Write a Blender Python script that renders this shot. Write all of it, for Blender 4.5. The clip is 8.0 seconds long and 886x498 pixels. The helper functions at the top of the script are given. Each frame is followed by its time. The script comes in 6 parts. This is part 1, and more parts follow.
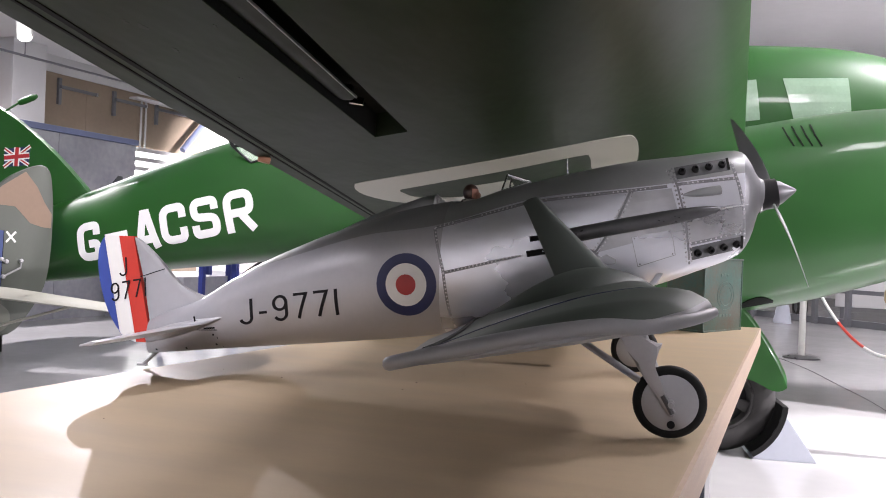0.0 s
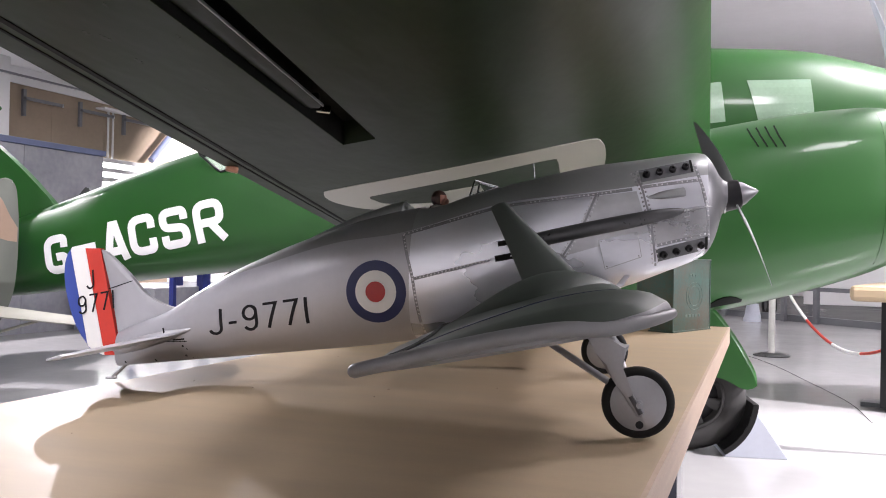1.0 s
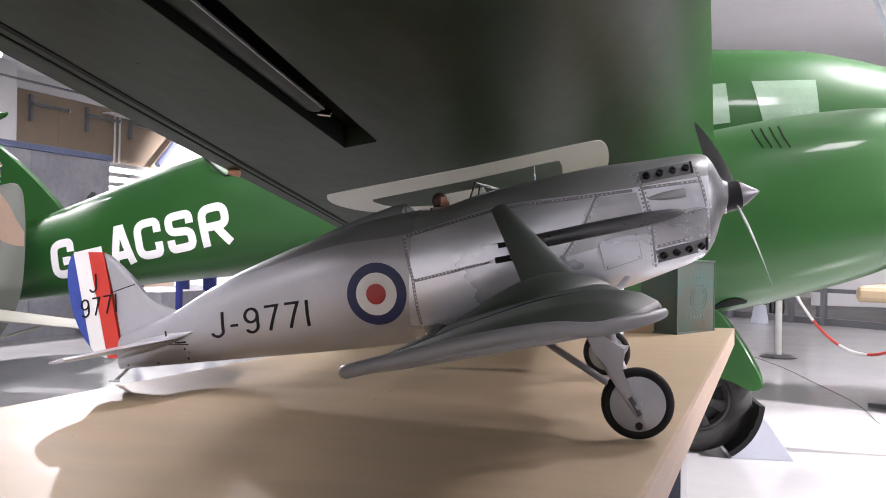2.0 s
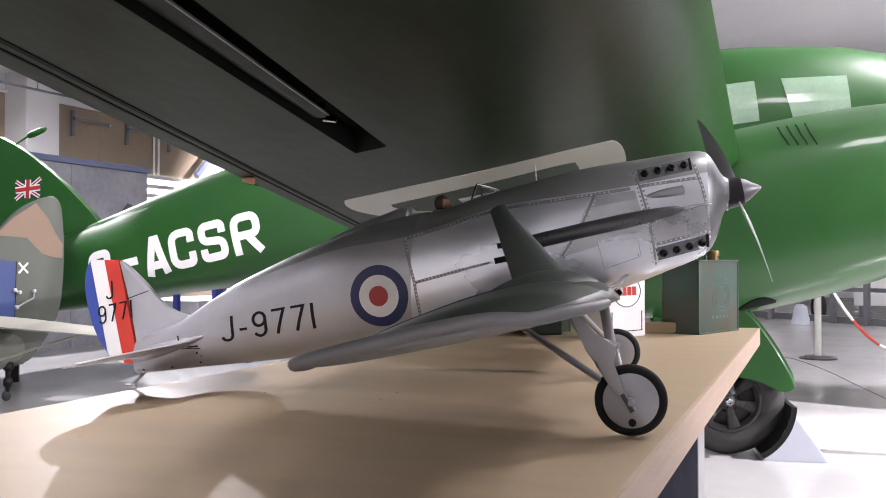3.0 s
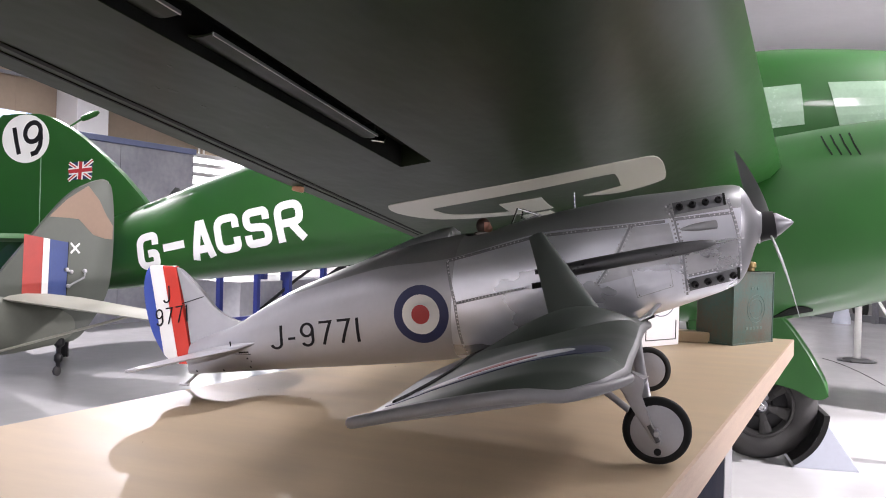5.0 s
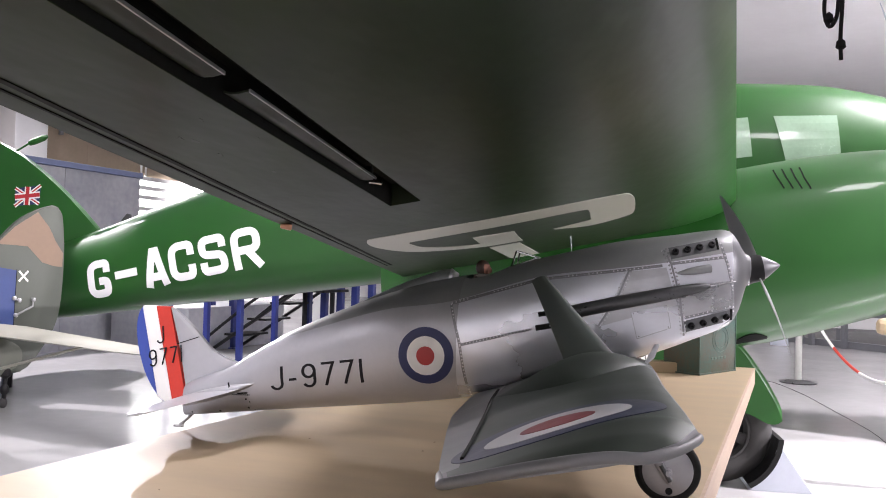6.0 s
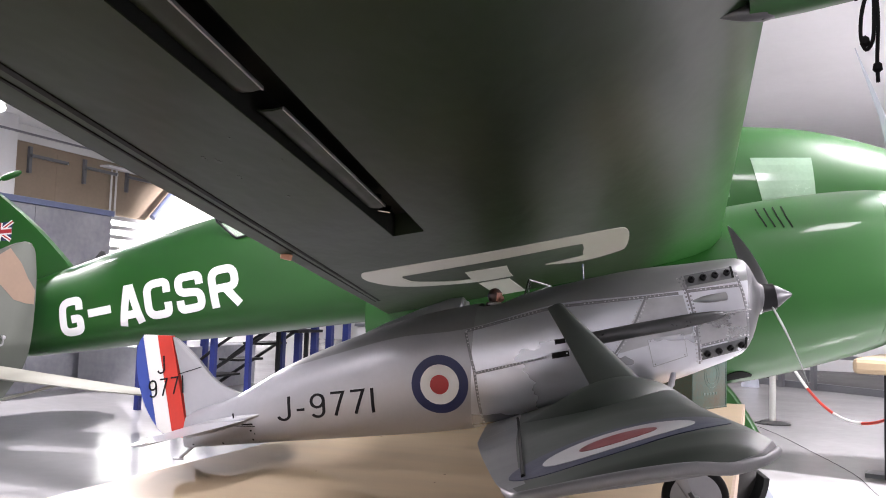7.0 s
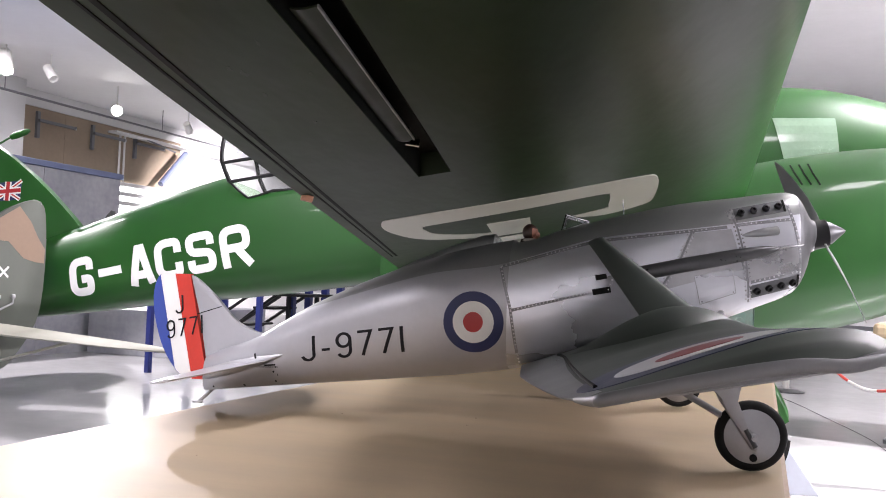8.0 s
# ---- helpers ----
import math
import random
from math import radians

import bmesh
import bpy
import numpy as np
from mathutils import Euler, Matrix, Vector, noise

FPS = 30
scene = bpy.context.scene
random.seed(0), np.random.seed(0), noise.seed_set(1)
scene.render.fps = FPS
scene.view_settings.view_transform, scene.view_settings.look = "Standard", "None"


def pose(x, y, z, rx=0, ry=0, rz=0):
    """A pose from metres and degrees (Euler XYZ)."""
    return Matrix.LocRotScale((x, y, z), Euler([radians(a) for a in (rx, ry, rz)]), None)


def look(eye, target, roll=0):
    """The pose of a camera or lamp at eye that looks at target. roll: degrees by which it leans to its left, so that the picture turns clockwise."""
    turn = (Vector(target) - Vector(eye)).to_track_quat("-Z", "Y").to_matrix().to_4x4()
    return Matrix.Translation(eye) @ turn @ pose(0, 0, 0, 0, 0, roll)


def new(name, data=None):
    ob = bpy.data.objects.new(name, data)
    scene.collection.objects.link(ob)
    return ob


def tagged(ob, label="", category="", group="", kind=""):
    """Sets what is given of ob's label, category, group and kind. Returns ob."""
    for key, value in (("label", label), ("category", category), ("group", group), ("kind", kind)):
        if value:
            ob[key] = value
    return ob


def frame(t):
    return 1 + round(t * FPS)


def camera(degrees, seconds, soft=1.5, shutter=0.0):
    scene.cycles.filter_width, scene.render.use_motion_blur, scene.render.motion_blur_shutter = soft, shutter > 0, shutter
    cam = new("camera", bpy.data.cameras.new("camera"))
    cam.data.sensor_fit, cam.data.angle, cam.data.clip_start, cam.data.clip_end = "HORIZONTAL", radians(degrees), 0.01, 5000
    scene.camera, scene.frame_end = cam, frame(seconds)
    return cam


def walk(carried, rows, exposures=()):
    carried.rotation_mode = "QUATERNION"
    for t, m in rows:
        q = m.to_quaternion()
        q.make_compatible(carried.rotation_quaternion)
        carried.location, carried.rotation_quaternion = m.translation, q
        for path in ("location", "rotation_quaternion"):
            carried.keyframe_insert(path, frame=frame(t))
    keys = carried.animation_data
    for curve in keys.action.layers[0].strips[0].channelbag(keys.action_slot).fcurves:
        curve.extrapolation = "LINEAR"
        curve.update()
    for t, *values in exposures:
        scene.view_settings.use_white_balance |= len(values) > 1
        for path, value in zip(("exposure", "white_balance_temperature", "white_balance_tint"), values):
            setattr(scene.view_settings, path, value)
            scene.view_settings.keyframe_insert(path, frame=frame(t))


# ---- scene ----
cam = camera(54.7, 8.0, 1.0)
PATH = [
    (0, (0.876, 0.074, 0.942), (0.106, 1.92, 0.936), 2.2),
    (0.5, (0.88, 0.069, 0.944), (0.138, 1.926, 0.945), 2.8),
    (1, (0.885, 0.071, 0.943), (0.173, 1.94, 0.952), 1.1),
    (2.5, (0.919, 0.077, 0.940), (0.169, 1.931, 0.963), 0.5),
    (3, (0.963, 0.084, 0.934), (0.153, 1.913, 0.963), -0.1),
    (3.5, (1.004, 0.079, 0.933), (0.112, 1.869, 0.950), 0.4),
    (4, (1.025, 0.051, 0.952), (0.077, 1.812, 0.957), 0.3),
    (4.5, (1.018, 0.037, 0.978), (0.098, 1.813, 0.965), 1.2),
    (6, (0.897, -0.074, 1.044), (0.131, 1.773, 1.084), 1.6),
    (6.5, (0.854, -0.105, 1.039), (0.175, 1.773, 1.153), 2.3),
    (7, (0.81, -0.092, 1.012), (0.113, 1.777, 1.154), 1.8),
    (7.5, (0.763, -0.067, 0.981), (0.026, 1.788, 1.102), 2.2),
    (8, (0.736, -0.026, 0.943), (0.025, 1.841, 1.019), 2.2),
]
walk(cam, [(t, look(eye, target, roll)) for t, eye, target, roll in PATH], [(0.0, -0.02), (1.0, 0.03), (4.0, 0.04), (6.0, 0.16), (7.0, 0.2), (7.5, 0.22), (8.0, 0.14)])

# ---- world and light ----
world = bpy.data.worlds.new("hall_world")
scene.world = world
world.use_nodes = True
world.node_tree.nodes["Background"].inputs["Color"].default_value = (0.8, 0.86, 1.0, 1)
world.node_tree.nodes["Background"].inputs["Strength"].default_value = 0.25
scene.view_settings.exposure = 0.0


def area(name, m, sx, sy, power, colour=(0.995, 0.925, 0.993)):
    data = bpy.data.lights.new(name, "AREA")
    data.shape, data.size, data.size_y, data.energy, data.color = "RECTANGLE", sx, sy, power, colour
    ob = new(name, data)
    ob.matrix_world = m
    return ob


def spot(name, eye, target, power, degrees, blend=0.3, radius=0.05, colour=(0.995, 0.92, 0.978)):
    data = bpy.data.lights.new(name, "SPOT")
    data.energy, data.spot_size, data.spot_blend, data.shadow_soft_size, data.color = power, radians(degrees), blend, radius, colour
    ob = new(name, data)
    ob.matrix_world = look(eye, target)
    return ob


CEILING = 4.25
LAMP_FAR = (-10.25, 12.13, 3.78)
# the spots of the hall; two added fill spots stand among them
KEY_LAMP = (-10.3, 11.7, 3.36)
spot("spot_far", KEY_LAMP, (-1.4, 2.2, 0.3), 2900, 40, 0.4, 0.045)
spot("spot_floor", (4.0, 4.8, 3.3), (1.7, 5.05, 0.0), 2300, 54, 0.35, 0.06)
# unseen fill spot, added so that its bounce brightens the ceiling
spot("fill_spot_east", (6.5, 8.0, 4.1), (6.5, 9.0, 0.0), 9000, 80, 0.5, 0.1)
spot("spot_side", (9.0, 2.0, 2.95), (0.3, 3.2, 0.8), 2500, 26, 0.6, 0.018)
# unseen fill spot, added to whiten the far bay
spot("fill_spot_bay", (-9.0, 16.0, 3.9), (-12.0, 17.5, 1.8), 2200, 90, 0.7, 0.06)
spot("spot_west", (-6.9, 4.9, 4.1), (-5.0, 5.6, 0.0), 1500, 54, 0.3, 0.05)
spot("spot_tail", (-2.6, 7.5, 4.1), (-3.0, 2.7, 0.0), 1700, 42, 0.45, 0.06)
# soft lamps without fittings; a follows a shadow edge, b and c highlights
area("panel_a", pose(-2.25, 2.5, 4.17), 0.45, 2.0, 130)
area("panel_b", pose(2.4, 2.5, 4.17), 0.6, 0.6, 45)
area("panel_c", pose(2.7, 6.1, 4.17), 0.9, 0.5, 350)
# three added fill lamps, with no source known there
area("fill_d", pose(-8.8, 8.6, 4.17), 2.4, 0.5, 230)
area("fill_e", pose(0.5, -2.8, 4.17), 2.4, 0.5, 230)
area("fill_f", pose(-2.4, -2.8, 4.17), 2.4, 0.5, 210)

# unseen lamp added to brighten the far boards
area("fill_g", pose(2.6, 12.9, 4.17), 2.4, 0.5, 80)

# ---- materials ----


def material(name, colour, rough=0.5, metal=0.0, coat=0.0, vary=0.12, scale=6.0, bump=0.0, bump_scale=60.0, rough_vary=0.1, alt=None, stretch=(1, 1, 1), emit=0.0, spec=0.5, grit=0.35):
    """Principled paint with two scales of variation in colour and gloss, and a fine relief."""
    m = bpy.data.materials.new(name)
    m.use_nodes = True
    nt = m.node_tree
    p = nt.nodes["Principled BSDF"]
    p.inputs["Metallic"].default_value = metal
    p.inputs["Coat Weight"].default_value = coat
    p.inputs["Specular IOR Level"].default_value = spec
    p.inputs["Coat Roughness"].default_value = 0.08
    co = nt.nodes.new("ShaderNodeTexCoord")
    mp = nt.nodes.new("ShaderNodeMapping")
    mp.inputs["Scale"].default_value = stretch
    nt.links.new(co.outputs["Object"], mp.inputs["Vector"])
    big, fine = nt.nodes.new("ShaderNodeTexNoise"), nt.nodes.new("ShaderNodeTexNoise")
    for n, s in ((big, scale), (fine, scale * 11)):
        n.inputs["Scale"].default_value = s
        n.inputs["Detail"].default_value = 3 if n is big else 1
        nt.links.new(mp.outputs["Vector"], n.inputs["Vector"])
    mix = nt.nodes.new("ShaderNodeMath")
    mix.operation = "MULTIPLY_ADD"
    nt.links.new(fine.outputs["Fac"], mix.inputs[0])
    mix.inputs[1].default_value = grit
    nt.links.new(big.outputs["Fac"], mix.inputs[2])
    ramp = nt.nodes.new("ShaderNodeMapRange")
    ramp.inputs["From Min"].default_value, ramp.inputs["From Max"].default_value = 0.14 + 0.5 * grit, 0.86 + 0.5 * grit
    nt.links.new(mix.outputs[0], ramp.inputs["Value"])
    cm = nt.nodes.new("ShaderNodeMix")
    cm.data_type = "RGBA"
    lo = tuple(c * (1 - vary) for c in colour)
    hi = alt if alt else tuple(min(1, c * (1 + vary)) for c in colour)
    cm.inputs["A"].default_value, cm.inputs["B"].default_value = (*lo, 1), (*hi, 1)
    nt.links.new(ramp.outputs[0], cm.inputs["Factor"])
    nt.links.new(cm.outputs["Result"], p.inputs["Base Color"])
    rr = nt.nodes.new("ShaderNodeMapRange")
    rr.inputs["To Min"].default_value, rr.inputs["To Max"].default_value = max(0.02, rough - rough_vary), min(1, rough + rough_vary)
    nt.links.new(ramp.outputs[0], rr.inputs["Value"])
    nt.links.new(rr.outputs[0], p.inputs["Roughness"])
    if bump:
        bn = nt.nodes.new("ShaderNodeTexNoise")
        bn.inputs["Scale"].default_value = bump_scale
        bn.inputs["Detail"].default_value = 2
        nt.links.new(mp.outputs["Vector"], bn.inputs["Vector"])
        b = nt.nodes.new("ShaderNodeBump")
        b.inputs["Strength"].default_value = bump
        b.inputs["Distance"].default_value = 0.002
        nt.links.new(bn.outputs["Fac"], b.inputs["Height"])
        nt.links.new(b.outputs["Normal"], p.inputs["Normal"])
    if emit:
        p.inputs["Emission Color"].default_value = (*colour, 1)
        p.inputs["Emission Strength"].default_value = emit
    return m


def clear(name, colour=(0.95, 0.97, 0.97), rough=0.03):
    m = bpy.data.materials.new(name)
    m.use_nodes = True
    nt = m.node_tree
    out = nt.nodes["Material Output"]
    t, g, mx, fr = nt.nodes.new("ShaderNodeBsdfTransparent"), nt.nodes.new("ShaderNodeBsdfGlossy"), nt.nodes.new("ShaderNodeMixShader"), nt.nodes.new("ShaderNodeLayerWeight")
    t.inputs["Color"].default_value = (*colour, 1)
    g.inputs["Roughness"].default_value = rough
    ramp = nt.nodes.new("ShaderNodeMapRange")
    ramp.inputs["From Min"].default_value, ramp.inputs["To Min"].default_value, ramp.inputs["To Max"].default_value = 0.3, 0.05, 0.55
    nt.links.new(fr.outputs["Facing"], ramp.inputs["Value"])
    nt.links.new(ramp.outputs[0], mx.inputs[0])
    nt.links.new(t.outputs[0], mx.inputs[1])
    nt.links.new(g.outputs[0], mx.inputs[2])
    nt.links.new(mx.outputs[0], out.inputs["Surface"])
    return m


GREEN = material("green_gloss_paint", (0.0105, 0.082, 0.0085), 0.42, coat=0.32, spec=0.4, grit=0.05, vary=0.16, scale=1.6, bump=0.7, bump_scale=5)
# the green paint again, darkened in its colour for the shade under the wing
GREEN_SHADED = material("green_paint_shaded", (0.0185, 0.0295, 0.0132), 0.36, coat=0.0, vary=0.4, scale=1.3, spec=0.055, grit=0.0, rough_vary=0.06, stretch=(2.5, 0.8, 1), bump=0.9, bump_scale=8)
GREEN_PALE = material("pale_green_reflection_hinge", (0.25, 0.37, 0.26), 0.22, coat=0.4, vary=0.16, scale=5)
WHITE_PAINT = material("white_paint", (0.8, 0.8, 0.77), 0.4, vary=0.05, scale=8)
TIN_WHITE = material("white_enamel", (0.9, 0.9, 0.9), 0.35, vary=0.03, scale=12)
CREAM_PAINT = material("cream_white_paint", (0.53, 0.53, 0.47), 0.4, vary=0.06, scale=5)
BLACK = material("black_paint", (0.009, 0.009, 0.01), 0.42, vary=0.2, spec=0.3)
WING_GREY = material("bare_grey_wing_metal", (0.2, 0.208, 0.21), 0.42, metal=0.45, vary=0.14, scale=12, grit=0.15)
STRIP_DARK = material("dull_exhaust_strip", (0.14, 0.144, 0.15), 0.45, metal=0.4, vary=0.2, scale=25)
HELMET = material("brown_helmet_paint", (0.045, 0.022, 0.016), 0.45, vary=0.3, scale=40)
SCARF = material("white_scarf_paint", (0.5, 0.48, 0.45), 0.6, vary=0.1, scale=40)
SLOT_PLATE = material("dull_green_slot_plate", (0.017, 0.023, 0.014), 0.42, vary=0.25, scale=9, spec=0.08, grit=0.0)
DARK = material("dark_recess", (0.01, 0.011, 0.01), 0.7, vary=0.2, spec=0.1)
TIP_GREY = material("dull_silver_paint", (0.2, 0.2, 0.205), 0.55, metal=0.3, vary=0.12, scale=9)
SPINE_GREY = material("dull_grey_spine_paint", (0.3, 0.305, 0.3), 0.42, metal=0.5, vary=0.12, scale=9)
WHITE_DULL = material("faded_white_paint", (0.5, 0.5, 0.5), 0.45, vary=0.1, scale=10)
RED_DULL = material("faded_red_paint", (0.22, 0.034, 0.038), 0.45, vary=0.12, scale=14)
NAVY_DULL = material("faded_blue_paint", (0.026, 0.032, 0.07), 0.45, vary=0.15, scale=12)
WORN_GREEN = material("flaked_wing_dope", (0.03, 0.04, 0.024), 0.36, vary=0.3, scale=30, spec=0.055)
RUBBER = material("black_rubber", (0.008, 0.008, 0.008), 0.7, vary=0.25, scale=20, spec=0.3)
TYRE = material("dusty_tyre_rubber", (0.035, 0.034, 0.033), 0.7, vary=0.3, scale=9, bump=0.2, bump_scale=60)
SILVER = material("silver_dope", (0.445, 0.448, 0.47), 0.4, metal=0.4, vary=0.08, scale=9)
ALU = material("polished_aluminium", (0.7, 0.715, 0.76), 0.29, metal=0.66, vary=0.24, scale=9, rough_vary=0.1, stretch=(0.7, 1.3, 1.4), grit=0.0, bump=0.45, bump_scale=20)
ALU_DARK = material("smeared_aluminium", (0.46, 0.465, 0.48), 0.3, metal=0.8, vary=0.34, scale=14, rough_vary=0.14, stretch=(0.8, 1.4, 1.2), grit=0.12, bump=0.35, bump_scale=40)
NOSE_METAL = material("worn_nose_metal", (0.165, 0.167, 0.176), 0.42, metal=0.7, vary=0.16, scale=14, rough_vary=0.08, grit=0.15)
PROP_PALE = material("pale_propeller_edge", (0.34, 0.36, 0.35), 0.5, metal=0.2, vary=0.15, scale=20)
DARK_METAL = material("dark_metal", (0.1, 0.102, 0.105), 0.32, metal=0.6, vary=0.2, scale=12)
GUNMETAL = material("dark_grey_metal_paint", (0.36, 0.37, 0.37), 0.37, metal=0.6, vary=0.12, scale=10, grit=0.15)
CAMO = material("dark_green_grey_paint", (0.032, 0.042, 0.033), 0.5, metal=0.1, spec=0.35, vary=0.1, alt=(0.05, 0.062, 0.05), scale=4.5, grit=0.15)
GREY_LEG = material("grey_painted_metal", (0.36, 0.36, 0.37), 0.4, metal=0.4, vary=0.1, scale=15)
STEEL = material("bright_steel", (0.62, 0.62, 0.63), 0.25, metal=1.0, vary=0.12, scale=15)
NAVY = material("roundel_blue", (0.02, 0.028, 0.1), 0.5, vary=0.12, scale=20)
BLUE = material("rudder_blue", (0.035, 0.07, 0.33), 0.4, vary=0.1, scale=20)
RED = material("roundel_red", (0.42, 0.025, 0.03), 0.4, vary=0.1, scale=20)
RED_BRIGHT = material("rudder_red", (0.55, 0.035, 0.02), 0.4, vary=0.1, scale=20)
INK = material("marking_black", (0.01, 0.01, 0.012), 0.6, vary=0.2, scale=30, spec=0.2)
STRUT_GREY = material("grey_green_strut_paint", (0.09, 0.105, 0.092), 0.5, vary=0.12, scale=9, spec=0.35)
FLASH_RED = material("dulled_flash_red", (0.36, 0.045, 0.035), 0.5, vary=0.15, scale=8)
FLASH_BLUE = material("dulled_flash_blue", (0.035, 0.06, 0.19), 0.5, vary=0.15, scale=8)
PLY = material("birch_plywood", (0.385, 0.298, 0.193), 0.55, spec=0.3, vary=0.1, scale=2.6, alt=(0.475, 0.369, 0.242), stretch=(1.2, 5, 5), grit=0.15)
PLY_EDGE = material("plywood_edge", (0.46, 0.34, 0.25), 0.6, vary=0.12, scale=9, alt=(0.55, 0.43, 0.33), stretch=(1, 0.5, 7), bump=0.1, bump_scale=60, grit=0.7)
PLY_STAIN = material("dark_table_stain", (0.12, 0.08, 0.05), 0.6, vary=0.2, scale=30)
NAVY_BOARD = material("dark_blue_board", (0.003, 0.004, 0.013), 0.8, vary=0.2, scale=4, spec=0.12)
FLOOR = material("pale_concrete_floor", (0.4, 0.4, 0.405), 0.2, vary=0.05, scale=0.9, alt=(0.45, 0.448, 0.445), bump=0.012, bump_scale=9, rough_vary=0.05, grit=0.3)
WALL = material("white_wall", (0.68, 0.68, 0.68), 0.7, vary=0.05, scale=1.5)
CEIL = material("ceiling_plaster", (0.8, 0.8, 0.81), 0.8, vary=0.05, scale=0.8)
BEIGE = material("beige_board_wall", (0.3, 0.235, 0.172), 0.7, vary=0.16, scale=1.2, bump=0.1, bump_scale=20)
PANEL_BLUE = material("grey_blue_display_panel", (0.3, 0.31, 0.36), 0.5, vary=0.3, scale=1.4, alt=(0.46, 0.46, 0.48))
TRIM_BLUE = material("blue_grey_trim", (0.15, 0.18, 0.3), 0.5, vary=0.1)
SKY_BLUE = material("blue_mural", (0.3, 0.5, 0.92), 0.6, vary=0.15, scale=0.6, alt=(0.8, 0.88, 0.98), stretch=(1, 0.6, 1.6))
DEEP_BLUE = material("deep_blue_mural", (0.05, 0.12, 0.55), 0.6, vary=0.3, scale=1.2, alt=(0.16, 0.28, 0.8), stretch=(1, 0.5, 2))
RAIL_BLUE = material("blue_tube_paint", (0.02, 0.03, 0.16), 0.35, vary=0.15)
RAIL_GREY = material("grey_rail_paint", (0.16, 0.165, 0.18), 0.45, vary=0.12)
CAN_GREEN = material("worn_green_tin", (0.04, 0.14, 0.12), 0.48, metal=0.0, vary=0.2, scale=9, alt=(0.105, 0.075, 0.05), grit=0.5, spec=0.4, bump=0.3, bump_scale=45)
CAN_WORN = material("scuffed_green_tin", (0.085, 0.135, 0.115), 0.5, vary=0.3, scale=40)
BRASS = material("aged_brass", (0.3, 0.22, 0.1), 0.4, metal=0.9, vary=0.2, scale=30)
SKIN_DOLL = material("painted_doll", (0.36, 0.16, 0.11), 0.5, vary=0.3, scale=40)
RAF_GREEN = material("grey_green_camouflage", (0.075, 0.084, 0.069), 0.55, vary=0.12, scale=3, coat=0.1)
RAF_BROWN = material("tan_camouflage", (0.24, 0.165, 0.115), 0.55, vary=0.12, scale=3)
RAF_PALE = material("pale_grey_green_paint", (0.135, 0.143, 0.116), 0.55, vary=0.15, scale=3)
RAF_SKY = material("pale_underside_paint", (0.28, 0.28, 0.235), 0.5, vary=0.08, scale=4)
CHALK = material("white_chock_board", (0.5, 0.53, 0.6), 0.55, vary=0.08, scale=4)
RED_CLOTH = material("red_cloth", (0.2, 0.012, 0.022), 0.85, vary=0.25, scale=20, bump=0.3, bump_scale=60)
CORD = material("black_cord", (0.006, 0.006, 0.006), 0.9, vary=0.2, scale=40, spec=0.08)
PALE_POST = material("pale_post_paint", (0.55, 0.55, 0.52), 0.5, vary=0.08)
LAMP_GLOW = material("lamp_glow", (1.0, 0.97, 0.92), 0.5, vary=0.0, emit=60.0)
WINDOW_GLOW = material("bright_window_sky", (1.0, 1.0, 1.0), 0.5, vary=0.0, emit=7.0)
ORANGE_WOOD = material("wood_block", (0.34, 0.17, 0.1), 0.6, vary=0.15, scale=20)
SEAM_GREY = material("dull_seam_metal", (0.26, 0.265, 0.277), 0.4, metal=0.4, vary=0.2, scale=30)
RIVET = material("bright_rivet_heads", (0.66, 0.66, 0.68), 0.28, metal=0.55, vary=0.1, scale=30)
GLASS = clear("clear_perspex")


def lit_edge(m, colour):
    """Paints the light on the wing's nose as brighter green; gloss rises towards it."""
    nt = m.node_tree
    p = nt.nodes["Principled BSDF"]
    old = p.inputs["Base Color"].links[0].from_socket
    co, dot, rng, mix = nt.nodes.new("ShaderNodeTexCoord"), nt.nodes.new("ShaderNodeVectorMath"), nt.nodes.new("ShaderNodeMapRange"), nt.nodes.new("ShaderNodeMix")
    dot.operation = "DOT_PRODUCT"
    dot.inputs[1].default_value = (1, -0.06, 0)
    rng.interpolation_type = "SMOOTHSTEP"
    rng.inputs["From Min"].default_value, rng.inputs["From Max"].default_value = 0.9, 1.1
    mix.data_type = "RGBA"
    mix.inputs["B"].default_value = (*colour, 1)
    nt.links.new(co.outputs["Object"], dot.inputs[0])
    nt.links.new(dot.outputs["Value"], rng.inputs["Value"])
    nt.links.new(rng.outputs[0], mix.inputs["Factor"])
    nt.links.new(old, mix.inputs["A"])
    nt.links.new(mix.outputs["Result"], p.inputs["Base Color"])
    gloss = nt.nodes.new("ShaderNodeMapRange")
    gloss.interpolation_type = "SMOOTHSTEP"
    gloss.inputs["From Min"].default_value, gloss.inputs["From Max"].default_value = 0.4, 0.85
    gloss.inputs["To Min"].default_value, gloss.inputs["To Max"].default_value = 0.06, 0.42
    nt.links.new(dot.outputs["Value"], gloss.inputs["Value"])
    nt.links.new(gloss.outputs[0], p.inputs["Specular IOR Level"])


lit_edge(GREEN_SHADED, (0.019, 0.108, 0.016))

# ---- mesh helpers ----


def link(name, bm, mat, parent=None, smooth=None, normals=True):
    """One mesh object out of a bmesh. smooth: the angle under which edges are rounded."""
    if normals:
        bmesh.ops.recalc_face_normals(bm, faces=bm.faces)
    me = bpy.data.meshes.new(name)
    bm.to_mesh(me)
    bm.free()
    if smooth is not None:
        me.shade_smooth()
        me.set_sharp_from_angle(angle=radians(smooth))
    me.materials.append(mat)
    ob = new(name, me)
    if parent:
        ob.parent = parent
    return ob


def part(name, bm, mat, parent, label="", smooth=None):
    return tagged(link(name, bm, mat, parent, smooth), label=label)


